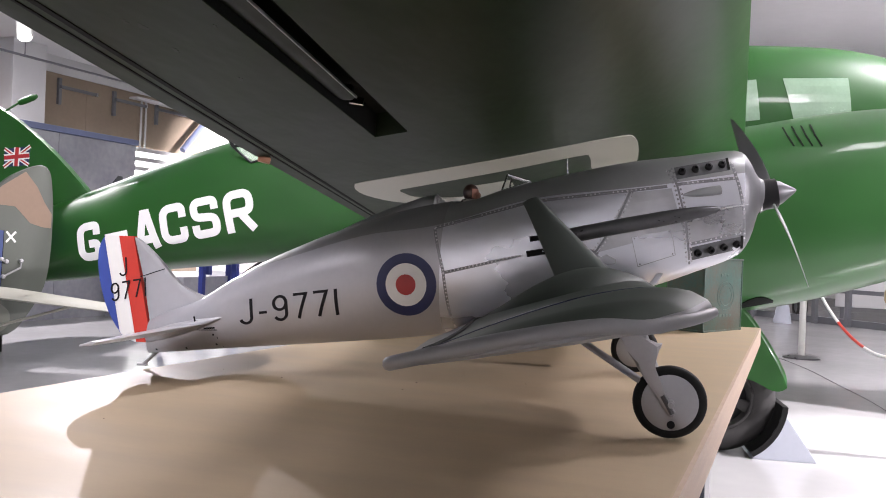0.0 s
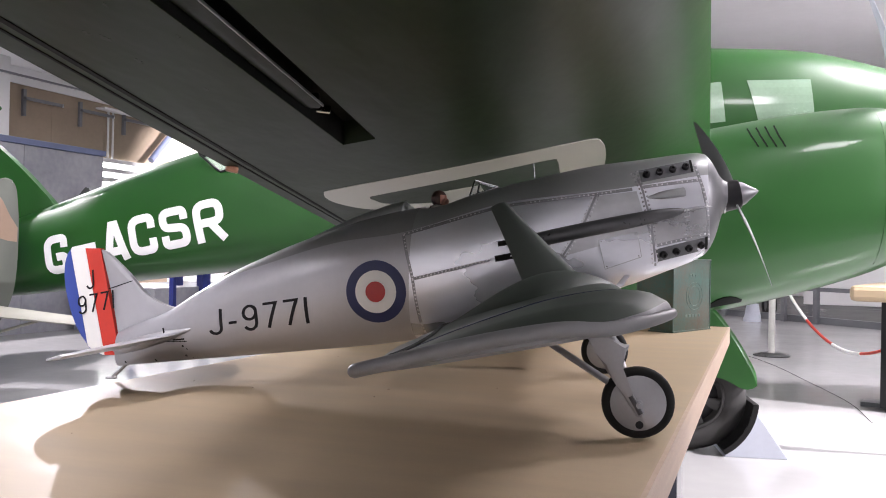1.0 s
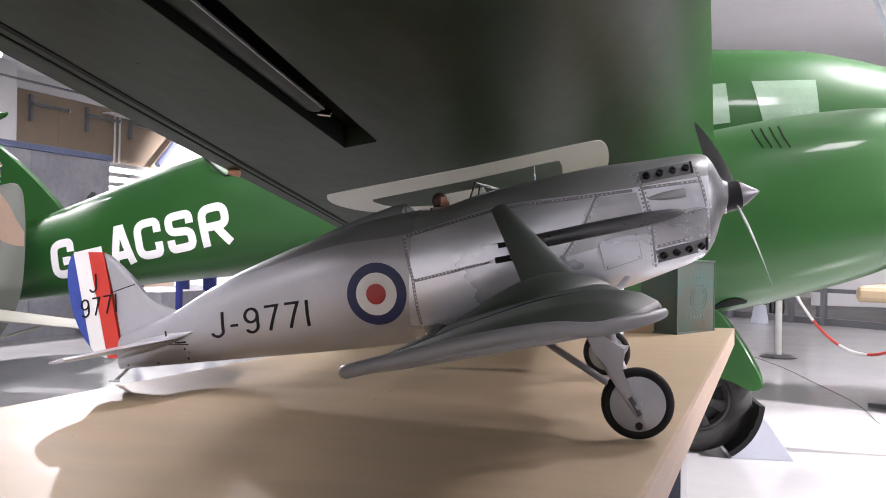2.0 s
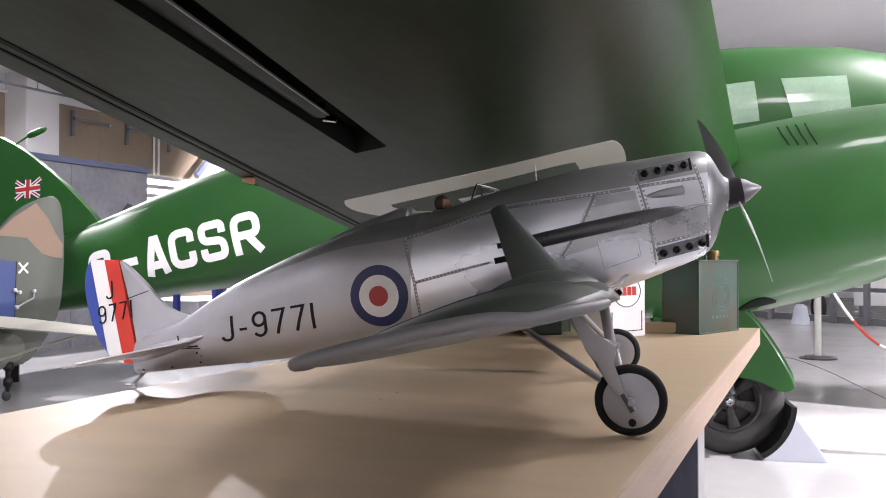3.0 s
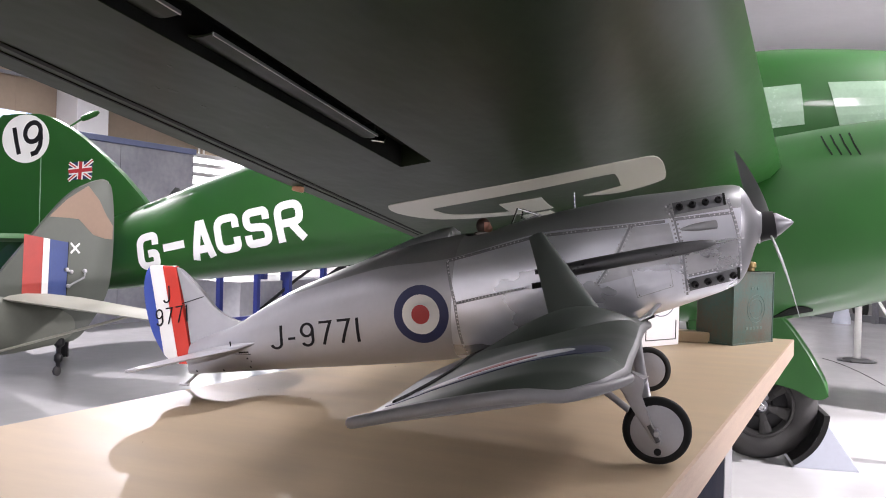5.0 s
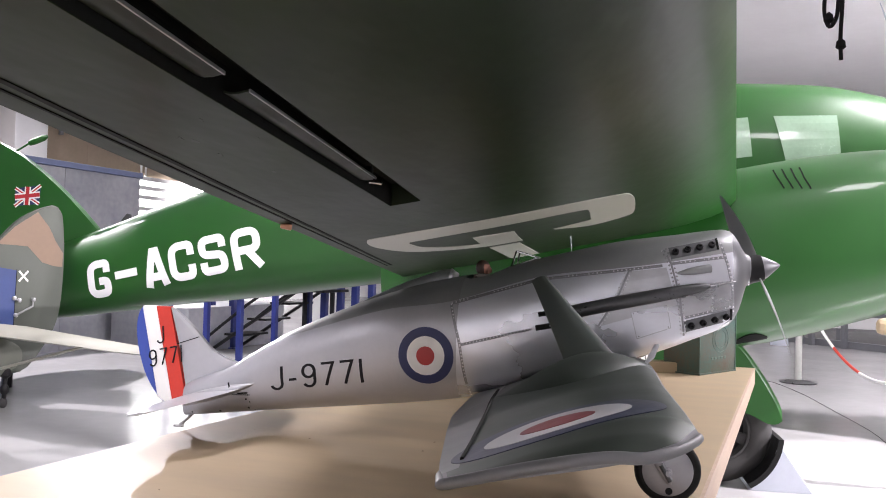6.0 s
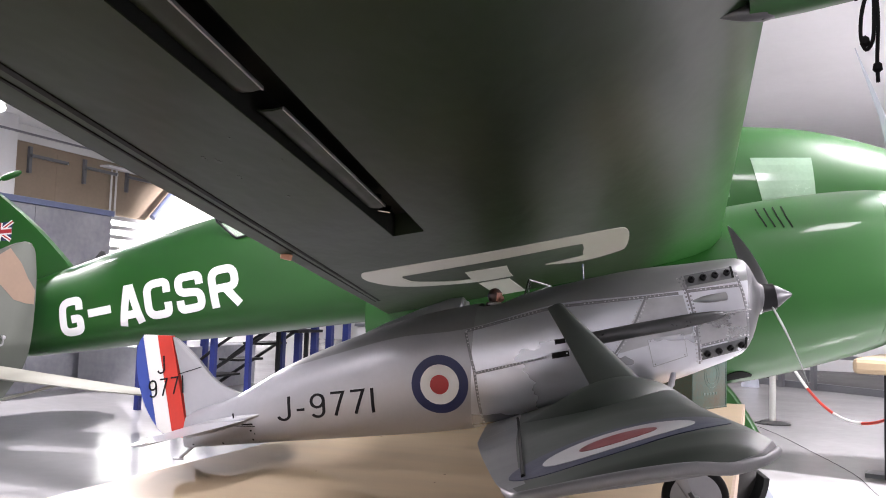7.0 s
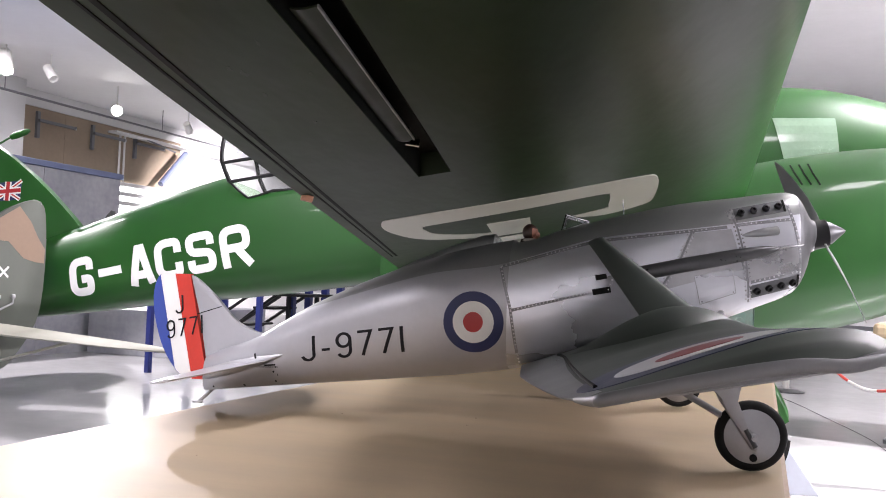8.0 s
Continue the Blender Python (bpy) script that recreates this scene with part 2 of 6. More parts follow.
def thing(name, label, category, m=None, group="", kind=""):
    ob = new(name)
    ob.empty_display_size = 0.1
    if m:
        ob.matrix_world = m
    return tagged(ob, label, category, group, kind)


def box(x0, x1, y0, y1, z0, z1, bevel=0.0, bm=None, m=None):
    bm = bm or bmesh.new()
    vs = [bm.verts.new((x, y, z)) for x in (x0, x1) for y in (y0, y1) for z in (z0, z1)]
    if m:
        for v in vs:
            v.co = m @ v.co
    fs = [bm.faces.new([vs[i] for i in f]) for f in ((0, 1, 3, 2), (4, 6, 7, 5), (0, 4, 5, 1), (2, 3, 7, 6), (0, 2, 6, 4), (1, 5, 7, 3))]
    if bevel:
        es = list({e for f in fs for e in f.edges})
        bmesh.ops.bevel(bm, geom=es, offset=bevel, segments=2, profile=0.5, affect="EDGES")
    return bm


def tube(points, radius, sides=10, bm=None, flat=1.0, caps=True, flat_dir=None):
    """A round bar along a line of points; radius: one number or one for each point. flat squeezes it along flat_dir."""
    bm = bm or bmesh.new()
    pts = [Vector(p) for p in points]
    rad = radius if isinstance(radius, (list, tuple)) else [radius] * len(pts)
    rings = []
    up = Vector(flat_dir) if flat_dir else None
    for i, p in enumerate(pts):
        d = (pts[min(i + 1, len(pts) - 1)] - pts[max(i - 1, 0)]).normalized()
        if up is None:
            up = Vector((0, 0, 1)) if abs(d.z) < 0.9 else Vector((1, 0, 0))
        a = (up - d * up.dot(d)).normalized()
        b = d.cross(a)
        rings.append([bm.verts.new(p + (a * math.cos(k * math.tau / sides) * flat + b * math.sin(k * math.tau / sides)) * rad[i]) for k in range(sides)])
        up = a
    for r, s in zip(rings, rings[1:]):
        for k in range(sides):
            bm.faces.new((r[k], r[(k + 1) % sides], s[(k + 1) % sides], s[k]))
    if caps:
        bm.faces.new(rings[0][::-1])
        bm.faces.new(rings[-1])
    return bm


def lathe(profile, axis_from, axis_to, sides=32, bm=None):
    """Turns (distance along, radius) pairs about the line from one point towards another."""
    bm = bm or bmesh.new()
    o, d = Vector(axis_from), (Vector(axis_to) - Vector(axis_from)).normalized()
    a = d.orthogonal().normalized()
    b = d.cross(a)
    rings = []
    for s, r in profile:
        if r < 1e-5:
            rings.append([bm.verts.new(o + d * s)])
        else:
            rings.append([bm.verts.new(o + d * s + (a * math.cos(k * math.tau / sides) + b * math.sin(k * math.tau / sides)) * r) for k in range(sides)])
    for r, s in zip(rings, rings[1:]):
        for k in range(sides):
            j = (k + 1) % sides
            if len(r) == 1 and len(s) > 1:
                bm.faces.new((r[0], s[j], s[k]))
            elif len(s) == 1 and len(r) > 1:
                bm.faces.new((r[k], r[j], s[0]))
            elif len(r) > 1:
                bm.faces.new((r[k], r[j], s[j], s[k]))
    return bm


def grid(rows, bm=None, close=False):
    """A sheet through rows of points."""
    bm = bm or bmesh.new()
    vs = [[bm.verts.new(p) for p in r] for r in rows]
    for r, s in zip(vs, vs[1:]):
        n = len(r)
        for k in range(n if close else n - 1):
            bm.faces.new((r[k], r[(k + 1) % n], s[(k + 1) % n], s[k]))
    return bm, vs


def slab(outline, y0, y1, bevel=0.0):
    """A flat outline of (x, z) pairs, made y0 to y1 thick."""
    bm = bmesh.new()
    a = [bm.verts.new((x, y0, z)) for x, z in outline]
    b = [bm.verts.new((x, y1, z)) for x, z in outline]
    n = len(a)
    f0, f1 = bm.faces.new(a), bm.faces.new(b[::-1])
    for k in range(n):
        bm.faces.new((a[k], a[(k + 1) % n], b[(k + 1) % n], b[k]))
    if bevel:
        bmesh.ops.bevel(bm, geom=list(f0.edges) + list(f1.edges), offset=bevel, segments=2, profile=0.5, affect="EDGES")
    return bm


def curve_points(points, steps=6):
    """A smooth line (Catmull-Rom) through 2D or 3D points."""
    p = [Vector(q) for q in points]
    p = [p[0] * 2 - p[1]] + p + [p[-1] * 2 - p[-2]]
    out = []
    for i in range(1, len(p) - 2):
        for k in range(steps):
            t = k / steps
            out.append(0.5 * (2 * p[i] + (p[i + 1] - p[i - 1]) * t + (2 * p[i - 1] - 5 * p[i] + 4 * p[i + 1] - p[i + 2]) * t * t + (3 * p[i] - p[i - 1] - 3 * p[i + 1] + p[i + 2]) * t ** 3))
    out.append(p[-2])
    return [tuple(q) for q in out]


def smooth_table(table, x):
    """Monotone-ish cubic reading of a table of (x, value) pairs."""
    if x <= table[0][0]:
        return table[0][1]
    if x >= table[-1][0]:
        return table[-1][1]
    i = max(k for k in range(len(table) - 1) if table[k][0] <= x)
    (x0, y0), (x1, y1) = table[i], table[i + 1]
    h = x1 - x0
    d = (y1 - y0) / h
    m0 = d if i == 0 else (y1 - table[i - 1][1]) / (x1 - table[i - 1][0])
    m1 = d if i + 2 >= len(table) else (table[i + 2][1] - y0) / (table[i + 2][0] - x0)
    t = (x - x0) / h
    return (2 * t ** 3 - 3 * t * t + 1) * y0 + (t ** 3 - 2 * t * t + t) * h * m0 + (3 * t * t - 2 * t ** 3) * y1 + (t ** 3 - t * t) * h * m1


class Body:
    """A hull along x: top, bottom and half-width tables, with a superellipse for its section."""

    def __init__(self, top, bottom, half, power_up, power_low, middle, centre=0.0):
        self.tables = dict(top=top, bottom=bottom, half=half, pu=power_up, pl=power_low, mid=middle)
        self.centre = centre

    def at(self, u):
        v = {k: smooth_table(t, u) for k, t in self.tables.items()}
        v["zm"] = v["bottom"] + (v["top"] - v["bottom"]) * v["mid"]
        return v

    def half(self, u, z):
        v = self.at(u)
        up = z >= v["zm"]
        h, n = (v["top"] - v["zm"], v["pu"]) if up else (v["zm"] - v["bottom"], v["pl"])
        r = min(1.0, abs(z - v["zm"]) / max(1e-6, h))
        return v["half"] * max(0.0, 1 - r ** n) ** (1 / n)

    def point(self, u, z, out=0.0, side=-1):
        """On the flank: the place at (u, z), out metres proud of it, along the surface normal."""
        e = 0.004
        y = self.half(u, z)
        du = (self.half(u + e, z) - self.half(u - e, z)) / (2 * e)
        dz = (self.half(u, z + e) - self.half(u, z - e)) / (2 * e)
        n = Vector((-du, 1, -dz)).normalized()
        p = Vector((u, y, z)) + n * out
        return Vector((p.x, self.centre + side * p.y, p.z))

    def ring(self, u, a0=0.0, a1=360.0, count=48, out=0.0, turn=None):
        v = self.at(u)
        pts = []
        for k in range(count):
            a = radians(a0 + (a1 - a0) * k / (count - 1))
            c, s = math.cos(a), math.sin(a)
            n = v["pu"] if s >= 0 else v["pl"]
            h = (v["top"] - v["zm"]) if s >= 0 else (v["zm"] - v["bottom"])
            y = math.copysign(abs(c) ** (2 / n), c) * (v["half"] + out)
            z = v["zm"] + math.copysign(abs(s) ** (2 / n), s) * (h + out)
            q = Vector((u, self.centre + y, z))
            pts.append(turn(q) if turn else q)
        return pts

    def angle(self, u, z):
        """The ring's angle at which the flank stands at height z."""
        v = self.at(u)
        if z >= v["zm"]:
            r = min(1.0, (z - v["zm"]) / (v["top"] - v["zm"]))
            return math.degrees(math.asin(r ** (v["pu"] / 2)))
        r = min(1.0, (v["zm"] - z) / (v["zm"] - v["bottom"]))
        return -math.degrees(math.asin(r ** (v["pl"] / 2)))


def stroke(points, width, step=0.02, closed=False):
    """A pen line of a given width as rows of pairs of 2D points, mitred at its corners, cut into short steps."""
    p = [Vector(q) for q in points]
    n = len(p)
    rows = []
    for i in range(n):
        a = p[i] - p[i - 1] if (i > 0 or closed) else p[i + 1] - p[i]
        b = p[(i + 1) % n] - p[i] if (i < n - 1 or closed) else p[i] - p[i - 1]
        a, b = a.normalized(), b.normalized()
        na, nb = Vector((-a.y, a.x)), Vector((-b.y, b.x))
        m = (na + nb).normalized()
        k = 1 / max(0.35, m.dot(na))
        rows.append((p[i] + m * width / 2 * k, p[i] - m * width / 2 * k))
    if closed:
        rows.append(rows[0])
    out = []
    for r, s in zip(rows, rows[1:]):
        c = max(1, int(max((s[0] - r[0]).length, (s[1] - r[1]).length) / step + 0.5))
        for k in range(c):
            out.append((r[0].lerp(s[0], k / c), r[1].lerp(s[1], k / c)))
    out.append(rows[-1])
    return out


def decal(sheets, place, bm=None, across=3, depth=0.0015):
    """Strokes and strips laid on a surface: place((x, y), out) gives the point on it. Each has a rim that sinks into the surface."""
    bm = bm or bmesh.new()
    for rows in sheets:
        rim0 = []
        lines = []
        for a, b in rows:
            lines.append([a.lerp(b, k / across) for k in range(across + 1)])
        vs = [[bm.verts.new(place(q, depth)) for q in r] for r in lines]
        for r, s in zip(vs, vs[1:]):
            for k in range(across):
                bm.faces.new((r[k], r[k + 1], s[k + 1], s[k]))
        edge = [(i, 0) for i in range(len(lines))] + [(len(lines) - 1, k) for k in range(1, across + 1)] + [(i, across) for i in range(len(lines) - 2, -1, -1)] + [(0, k) for k in range(across - 1, 0, -1)]
        low = [bm.verts.new(place(lines[i][k], -depth)) for i, k in edge]
        for j in range(len(edge)):
            i0, k0 = edge[j]
            i1, k1 = edge[(j + 1) % len(edge)]
            bm.faces.new((vs[i0][k0], low[j], low[(j + 1) % len(edge)], vs[i1][k1]))
    return bm


def disc(place, centre, radius, inner=0.0, bm=None, depth=0.0015, sides=48, rings=4, stretch=(1, 1)):
    """A round mark, or a ring, laid on a surface."""
    bm = bm or bmesh.new()
    rows = []
    for i in range(rings + 1):
        r = inner + (radius - inner) * i / rings
        rows.append([Vector((centre[0] + r * stretch[0] * math.cos(k * math.tau / sides), centre[1] + r * stretch[1] * math.sin(k * math.tau / sides))) for k in range(sides)])
    vs = [[bm.verts.new(place(q, depth)) for q in r] for r in rows]
    low = [bm.verts.new(place(q, -depth)) for q in rows[-1]]
    for r, s in zip(vs, vs[1:]):
        for k in range(sides):
            j = (k + 1) % sides
            bm.faces.new((r[k], s[k], s[j], r[j]))
    for k in range(sides):
        j = (k + 1) % sides
        bm.faces.new((vs[-1][k], low[k], low[j], vs[-1][j]))
    bmesh.ops.remove_doubles(bm, verts=bm.verts, dist=1e-6)
    return bm


def arc(cx, cy, rx, ry, a0, a1, n=12):
    return [(cx + rx * math.cos(radians(a0 + (a1 - a0) * k / n)), cy + ry * math.sin(radians(a0 + (a1 - a0) * k / n))) for k in range(n + 1)]


# thin drawn figures in a cell of height 1, by pen lines
GLYPHS = {
    "J": (0.5, [[(0.42, 1.0), (0.42, 0.3)] + arc(0.22, 0.24, 0.2, 0.2, 0, -170, 10)]),
    "-": (0.4, [[(0.06, 0.4), (0.34, 0.4)]]),
    "9": (0.56, [arc(0.28, 0.7, 0.22, 0.26, 0, 360, 22), [(0.5, 0.72), (0.5, 0.42)] + arc(0.28, 0.3, 0.22, 0.26, 0, -150, 12)]),
    "7": (0.56, [[(0.06, 0.96), (0.5, 0.96), (0.2, 0.02)]]),
    "1": (0.2, [[(0.1, 1.0), (0.1, 0.0)]]),
}


def word(text, place2, pen, gap=0.1):
    """The pen lines of a word; place2 maps (x, y) of the word, in heights of a figure, to the surface's own 2D."""
    sheets, x = [], 0.0
    for c in text:
        w, lines = GLYPHS[c]
        for ln in lines:
            sheets.append([(Vector(place2(a)), Vector(place2(b))) for a, b in stroke([(x + q[0], q[1]) for q in ln], pen, 0.12)])
        x += w + gap
    return sheets, x - gap

# ---- the hall ----
tagged(link("floor", box(-14, 12, -6, 24, -0.2, 0.0), FLOOR), "pale grey polished concrete hall floor", "floor", kind="structure")
tagged(link("ceiling", box(-14, 12, -6, 24, CEILING, CEILING + 0.2), CEIL), "pale grey plain plastered ceiling of the hall", "ceiling", kind="structure")
tagged(link("wall_south", box(-14, 12, -6.2, -6, 0, CEILING), WALL), "plain white wall closing the hall", "wall", kind="structure")
tagged(link("wall_east", box(12, 12.2, -6, 24, 0, CEILING), WALL), "plain white wall closing the hall", "wall", kind="structure")
tagged(link("wall_west", box(-14.2, -14, -6, 24, 0, CEILING), WALL), "plain white wall closing the hall", "wall", kind="structure")
tagged(link("wall_north", box(-14, 12, 24, 24.2, 0, CEILING), WALL), "plain white wall closing the hall", "wall", kind="structure")

# the display partition behind the tail
part_wall = thing("partition_wall", "grey-blue display partition with a cloudy printed face", "partition", kind="structure")
part("panel_board", box(-6.62, -6.5, 5.556, 6.95, 0, 2.0), PANEL_BLUE, part_wall)
part("panel_board", box(-6.62, -6.5, 6.956, 8.1, 0, 2.0), PANEL_BLUE, part_wall)
part("cap_rail", box(-6.65, -6.47, 5.55, 8.12, 2.004, 2.07, 0.006), TRIM_BLUE, part_wall, "blue-grey cap rail")

# ---- the table ----
table = thing("display_table", "birch plywood display table top on a dark blue plinth", "table")
TOP_T = 0.06
table_edge = lambda y: 0.7725 - 0.006 * y
table_z = lambda x: 0.69 - 0.013 * (0.755 - x)


def table_board(x0, x1, y0, y1, z0, z1, bevel=0.0):
    """A board of the table top: its long edge runs slightly askew and it falls a little to the far side. x1: distance past the edge line."""
    bm = box(x0, x1, y0, y1, z0, z1, bevel)
    for v in bm.verts:
        f = (v.co.x - x0) / (x1 - x0)
        v.co.x = x0 + f * (table_edge(v.co.y) + x1 - x0)
        v.co.z += table_z(v.co.x) - 0.69
    return bm


top = part("tabletop", table_board(-0.32, 0.0, -0.55, 3.4, 0.69 - TOP_T, 0.69, 0.002), PLY, table, "pale birch plywood top")
part("edge_band", table_board(0.6, 0.002, -0.548, 3.398, 0.6905 - TOP_T, 0.6897), PLY_EDGE, top, "bare plywood edge")
rnd = random.Random(11)
for k in range(9):
    x, y, r = rnd.uniform(-0.2, 0.72), rnd.uniform(0.6, 2.3), rnd.uniform(0.0012, 0.0028)
    part("table_dent", lathe([(-0.001, 0), (-0.001, r), (0.0004, r * 0.8), (0.0004, 0)], (x, y, table_z(x)), (x, y, 1), 8), PLY_STAIN, top)
part("plinth", box(-0.24, 0.68, -0.4, 2.26, 0, 0.622), NAVY_BOARD, table, "dark blue boarded plinth")
part("edge_trim", box(-0.24, 0.682, 2.2605, 2.38, 0.0, 0.622, 0.002), GREY_LEG, table, "grey edge board")

# ---- the green racing aircraft ----
CY = 5.81
COMET = pose(0, 0, 0, 0, 0, 13)
comet = thing("racing_aircraft", "glossy green twin-engined racing aeroplane with white registration letters", "aeroplane", COMET)
hull = Body(
    top=[(-4.25, 0.93), (-3.6, 1.0), (-3.2, 1.12), (-2.84, 1.247), (-2.18, 1.487), (-1.73, 1.636), (-1.4, 1.715), (-0.8, 1.81), (0.0, 1.9), (0.5, 1.97), (0.9, 2.08), (1.3, 2.25), (1.65, 2.33), (2.13, 2.33), (2.46, 2.305), (2.83, 2.22), (3.09, 2.135), (3.6, 1.93), (4.1, 1.68), (4.3, 1.5)],
    bottom=[(-4.25, 0.5), (-3.15, 0.563), (-2.14, 0.7), (-1.49, 0.777), (-0.69, 0.893), (0.5, 1.05), (2.0, 1.2), (3.5, 1.32), (4.1, 1.4), (4.3, 1.46)],
    half=[(-4.25, 0.03), (-3.6, 0.14), (-3.0, 0.26), (-2.5, 0.33), (-1.9, 0.39), (-1.0, 0.44), (0.5, 0.46), (2.0, 0.45), (2.8, 0.41), (3.4, 0.33), (3.9, 0.22), (4.3, 0.03)],
    power_up=[(-4.25, 2.2), (4.3, 2.2)], power_low=[(-4.25, 2.8), (0, 3.2), (4.3, 2.4)], middle=[(-4.25, 0.45), (4.3, 0.45)], centre=CY)
SILL = [(-1.73, 1.64), (-1.65, 1.605), (-1.57, 1.57), (-1.5, 1.515), (-1.43, 1.464), (-1.35, 1.485), (-1.257, 1.52), (-1.0, 1.535), (-0.2, 1.6), (0.5, 1.68), (0.9, 1.92), (1.2, 2.3)]


def cut_sill(q):
    """Opens the hull under the canopy: nothing stands above the sill."""
    if -1.73 < q.x < 1.2:
        q.z = min(q.z, smooth_table(SILL, q.x))
    return q


us = sorted([-4.25 + 8.55 * k / 90 for k in range(91)] + [-1.71, -1.68, -1.64, -1.58])
bm, vs = grid([hull.ring(u, 0, 360, 73, turn=cut_sill)[:-1] for u in us], close=True)
bm.faces.new(vs[0])
bm.faces.new(vs[-1])
body = part("fuselage", bm, GREEN, comet, "glossy green rounded fuselage", 40)


def on_hull(q, out):
    return hull.point(q[0], q[1], out)


# tail fin and rudder
fin = curve_points([(-2.84, 1.235), (-3.145, 1.53), (-3.463, 1.777), (-3.761, 1.934), (-3.95, 1.962)], 5) + curve_points([(-3.97, 1.96), (-4.15, 1.95), (-4.235, 1.92), (-4.295, 1.68), (-4.288, 1.335), (-4.22, 0.955), (-4.18, 0.8)], 5)[1:] + [(-3.6, 0.85), (-2.9, 1.1)]
fin_ob = part("tail_fin", slab(fin, CY - 0.035, CY + 0.035, 0.012), GREEN, comet, smooth=50)
part("hinge_line", box(-3.83, -3.822, CY - 0.0365, CY - 0.034, 1.0, 1.62, m=Matrix.Translation((0, 0, 0))), GREEN_PALE, fin_ob)
rows = []
for k in range(21):
    f = -1 + k / 10
    e = (1 - abs(f) ** 3.2) ** 0.5
    mid, c = -3.86 - 0.03 * abs(f), 0.02 + 0.38 * e
    rows.append([(mid + c * math.cos(a), CY + 1.12 * f, 0.95 + 0.035 * (0.1 + 0.9 * e) * math.sin(a)) for a in [j * math.tau / 16 for j in range(16)]])
bm, vs = grid(rows, close=True)
bm.faces.new(vs[0])
bm.faces.new(vs[-1])
part("tailplane", bm, GREEN, comet, "green rounded tailplane", 50)


def on_fin(q, out):
    return Vector((q[0], CY - 0.035 - out, q[1]))


race = part("race_number_disc", disc(on_fin, (-3.975, 1.755), 0.205, depth=0.003, stretch=(1.08, 0.96)), WHITE_PAINT, comet, "white disc with the number 19")
for pen in ([(-4.082, 1.845), (-4.06, 1.735), (-4.032, 1.628)],
            [(-3.905 + 0.072 * math.cos(radians(a)) + 0.012 * math.sin(radians(a)), 1.808 + 0.078 * math.sin(radians(a))) for a in range(0, 361, 20)],
            [(-3.833, 1.808), (-3.828, 1.76), (-3.836, 1.7), (-3.868, 1.645), (-3.92, 1.628)]):
    part("numeral", decal([stroke(pen, 0.039, 0.03)], lambda q, o: on_fin(q, o + 0.003)), INK, race)
HORN0, HORN1, HORN2 = (-3.595, CY, 1.855), (-3.49, CY, 1.915), (-3.34, CY, 1.97)
part("balance_horn", tube([HORN0, HORN1], 0.008, 8), GREEN, comet, "green mass-balance arm on the fin")
part("balance_weight", lathe([(0, 0), (0.01, 0.02), (0.05, 0.026), (0.14, 0.024), (0.17, 0.012), (0.175, 0)], HORN1, HORN2, 16), GREEN, comet, "", 40)
part("spine_fin", slab([(-2.7, 1.28), (-2.67, 1.335), (-2.63, 1.38), (-2.6, 1.375), (-2.575, 1.32)], CY - 0.008, CY + 0.008, 0.003), DARK_METAL, comet, "small dark fin on the spine")
# small union flag
flag = part("flag_field", decal([[(Vector((-3.565, 1.42)), Vector((-3.56, 1.56))), (Vector((-3.355, 1.44)), Vector((-3.345, 1.585)))]], on_fin, depth=0.002), NAVY, comet, "small painted flag with red, white and blue crosses")
F0, F1, F2, F3 = (Vector(p) for p in ((-3.565, 1.42), (-3.355, 1.44), (-3.345, 1.585), (-3.56, 1.56)))


def flag_at(s, t):
    return F0.lerp(F1, s).lerp(F3.lerp(F2, s), t)


for line, w, mat, lift in ((((0, 0), (1, 1)), 0.03, WHITE_PAINT, 0.003), (((0, 1), (1, 0)), 0.03, WHITE_PAINT, 0.0032), (((0, 0), (1, 1)), 0.011, RED, 0.0038), (((0, 1), (1, 0)), 0.011, RED, 0.0039),
                           (((0.5, 0), (0.5, 1)), 0.052, WHITE_PAINT, 0.0045), (((0, 0.5), (1, 0.5)), 0.052, WHITE_PAINT, 0.0046), (((0.5, 0), (0.5, 1)), 0.03, RED, 0.0053), (((0, 0.5), (1, 0.5)), 0.03, RED, 0.0054)):
    rows = stroke([flag_at(*line[0]), flag_at(*line[1])], w, 0.1)
    part("flag_stripe", decal([rows], lambda q, o, lift=lift: on_fin(q, o + lift), depth=0.0004), mat, flag)

# registration letters: pen lines in a box of 1 by 1, mapped onto the flank
X0, X1, Y0, Y1 = 0.15, 0.85, 0.108, 0.892
LETTERS = [
    ("G", 0.0, 0.14, [[(X1, 0.64), (X1, Y1), (X0, Y1), (X0, Y0), (X1, Y0), (X1, 0.43), (0.5, 0.43)]]),
    ("-", 0.168, 0.298, [[(0.0, 0.49), (1.0, 0.49)]]),
    ("A", 0.34, 0.472, [[(0.12, 0.0), (0.43, 0.9), (0.57, 0.9), (0.88, 0.0)], [(0.24, 0.25), (0.76, 0.25)]]),
    ("C", 0.483, 0.635, [[(X1, 0.62), (X1, Y1), (X0, Y1), (X0, Y0), (X1, Y0), (X1, 0.38)]]),
    ("S", 0.654, 0.812, [[(X1, 0.66), (X1, Y1), (X0, Y1), (X0, 0.53), (X1, 0.47), (X1, Y0), (X0, Y0), (X0, 0.34)]]),
    ("R", 0.83, 1.0, [[(X0, 0.0), (X0, Y1), (X1, Y1), (X1, 0.45), (X0, 0.45)], [(0.52, 0.45), (0.88, 0.0)]]),
]


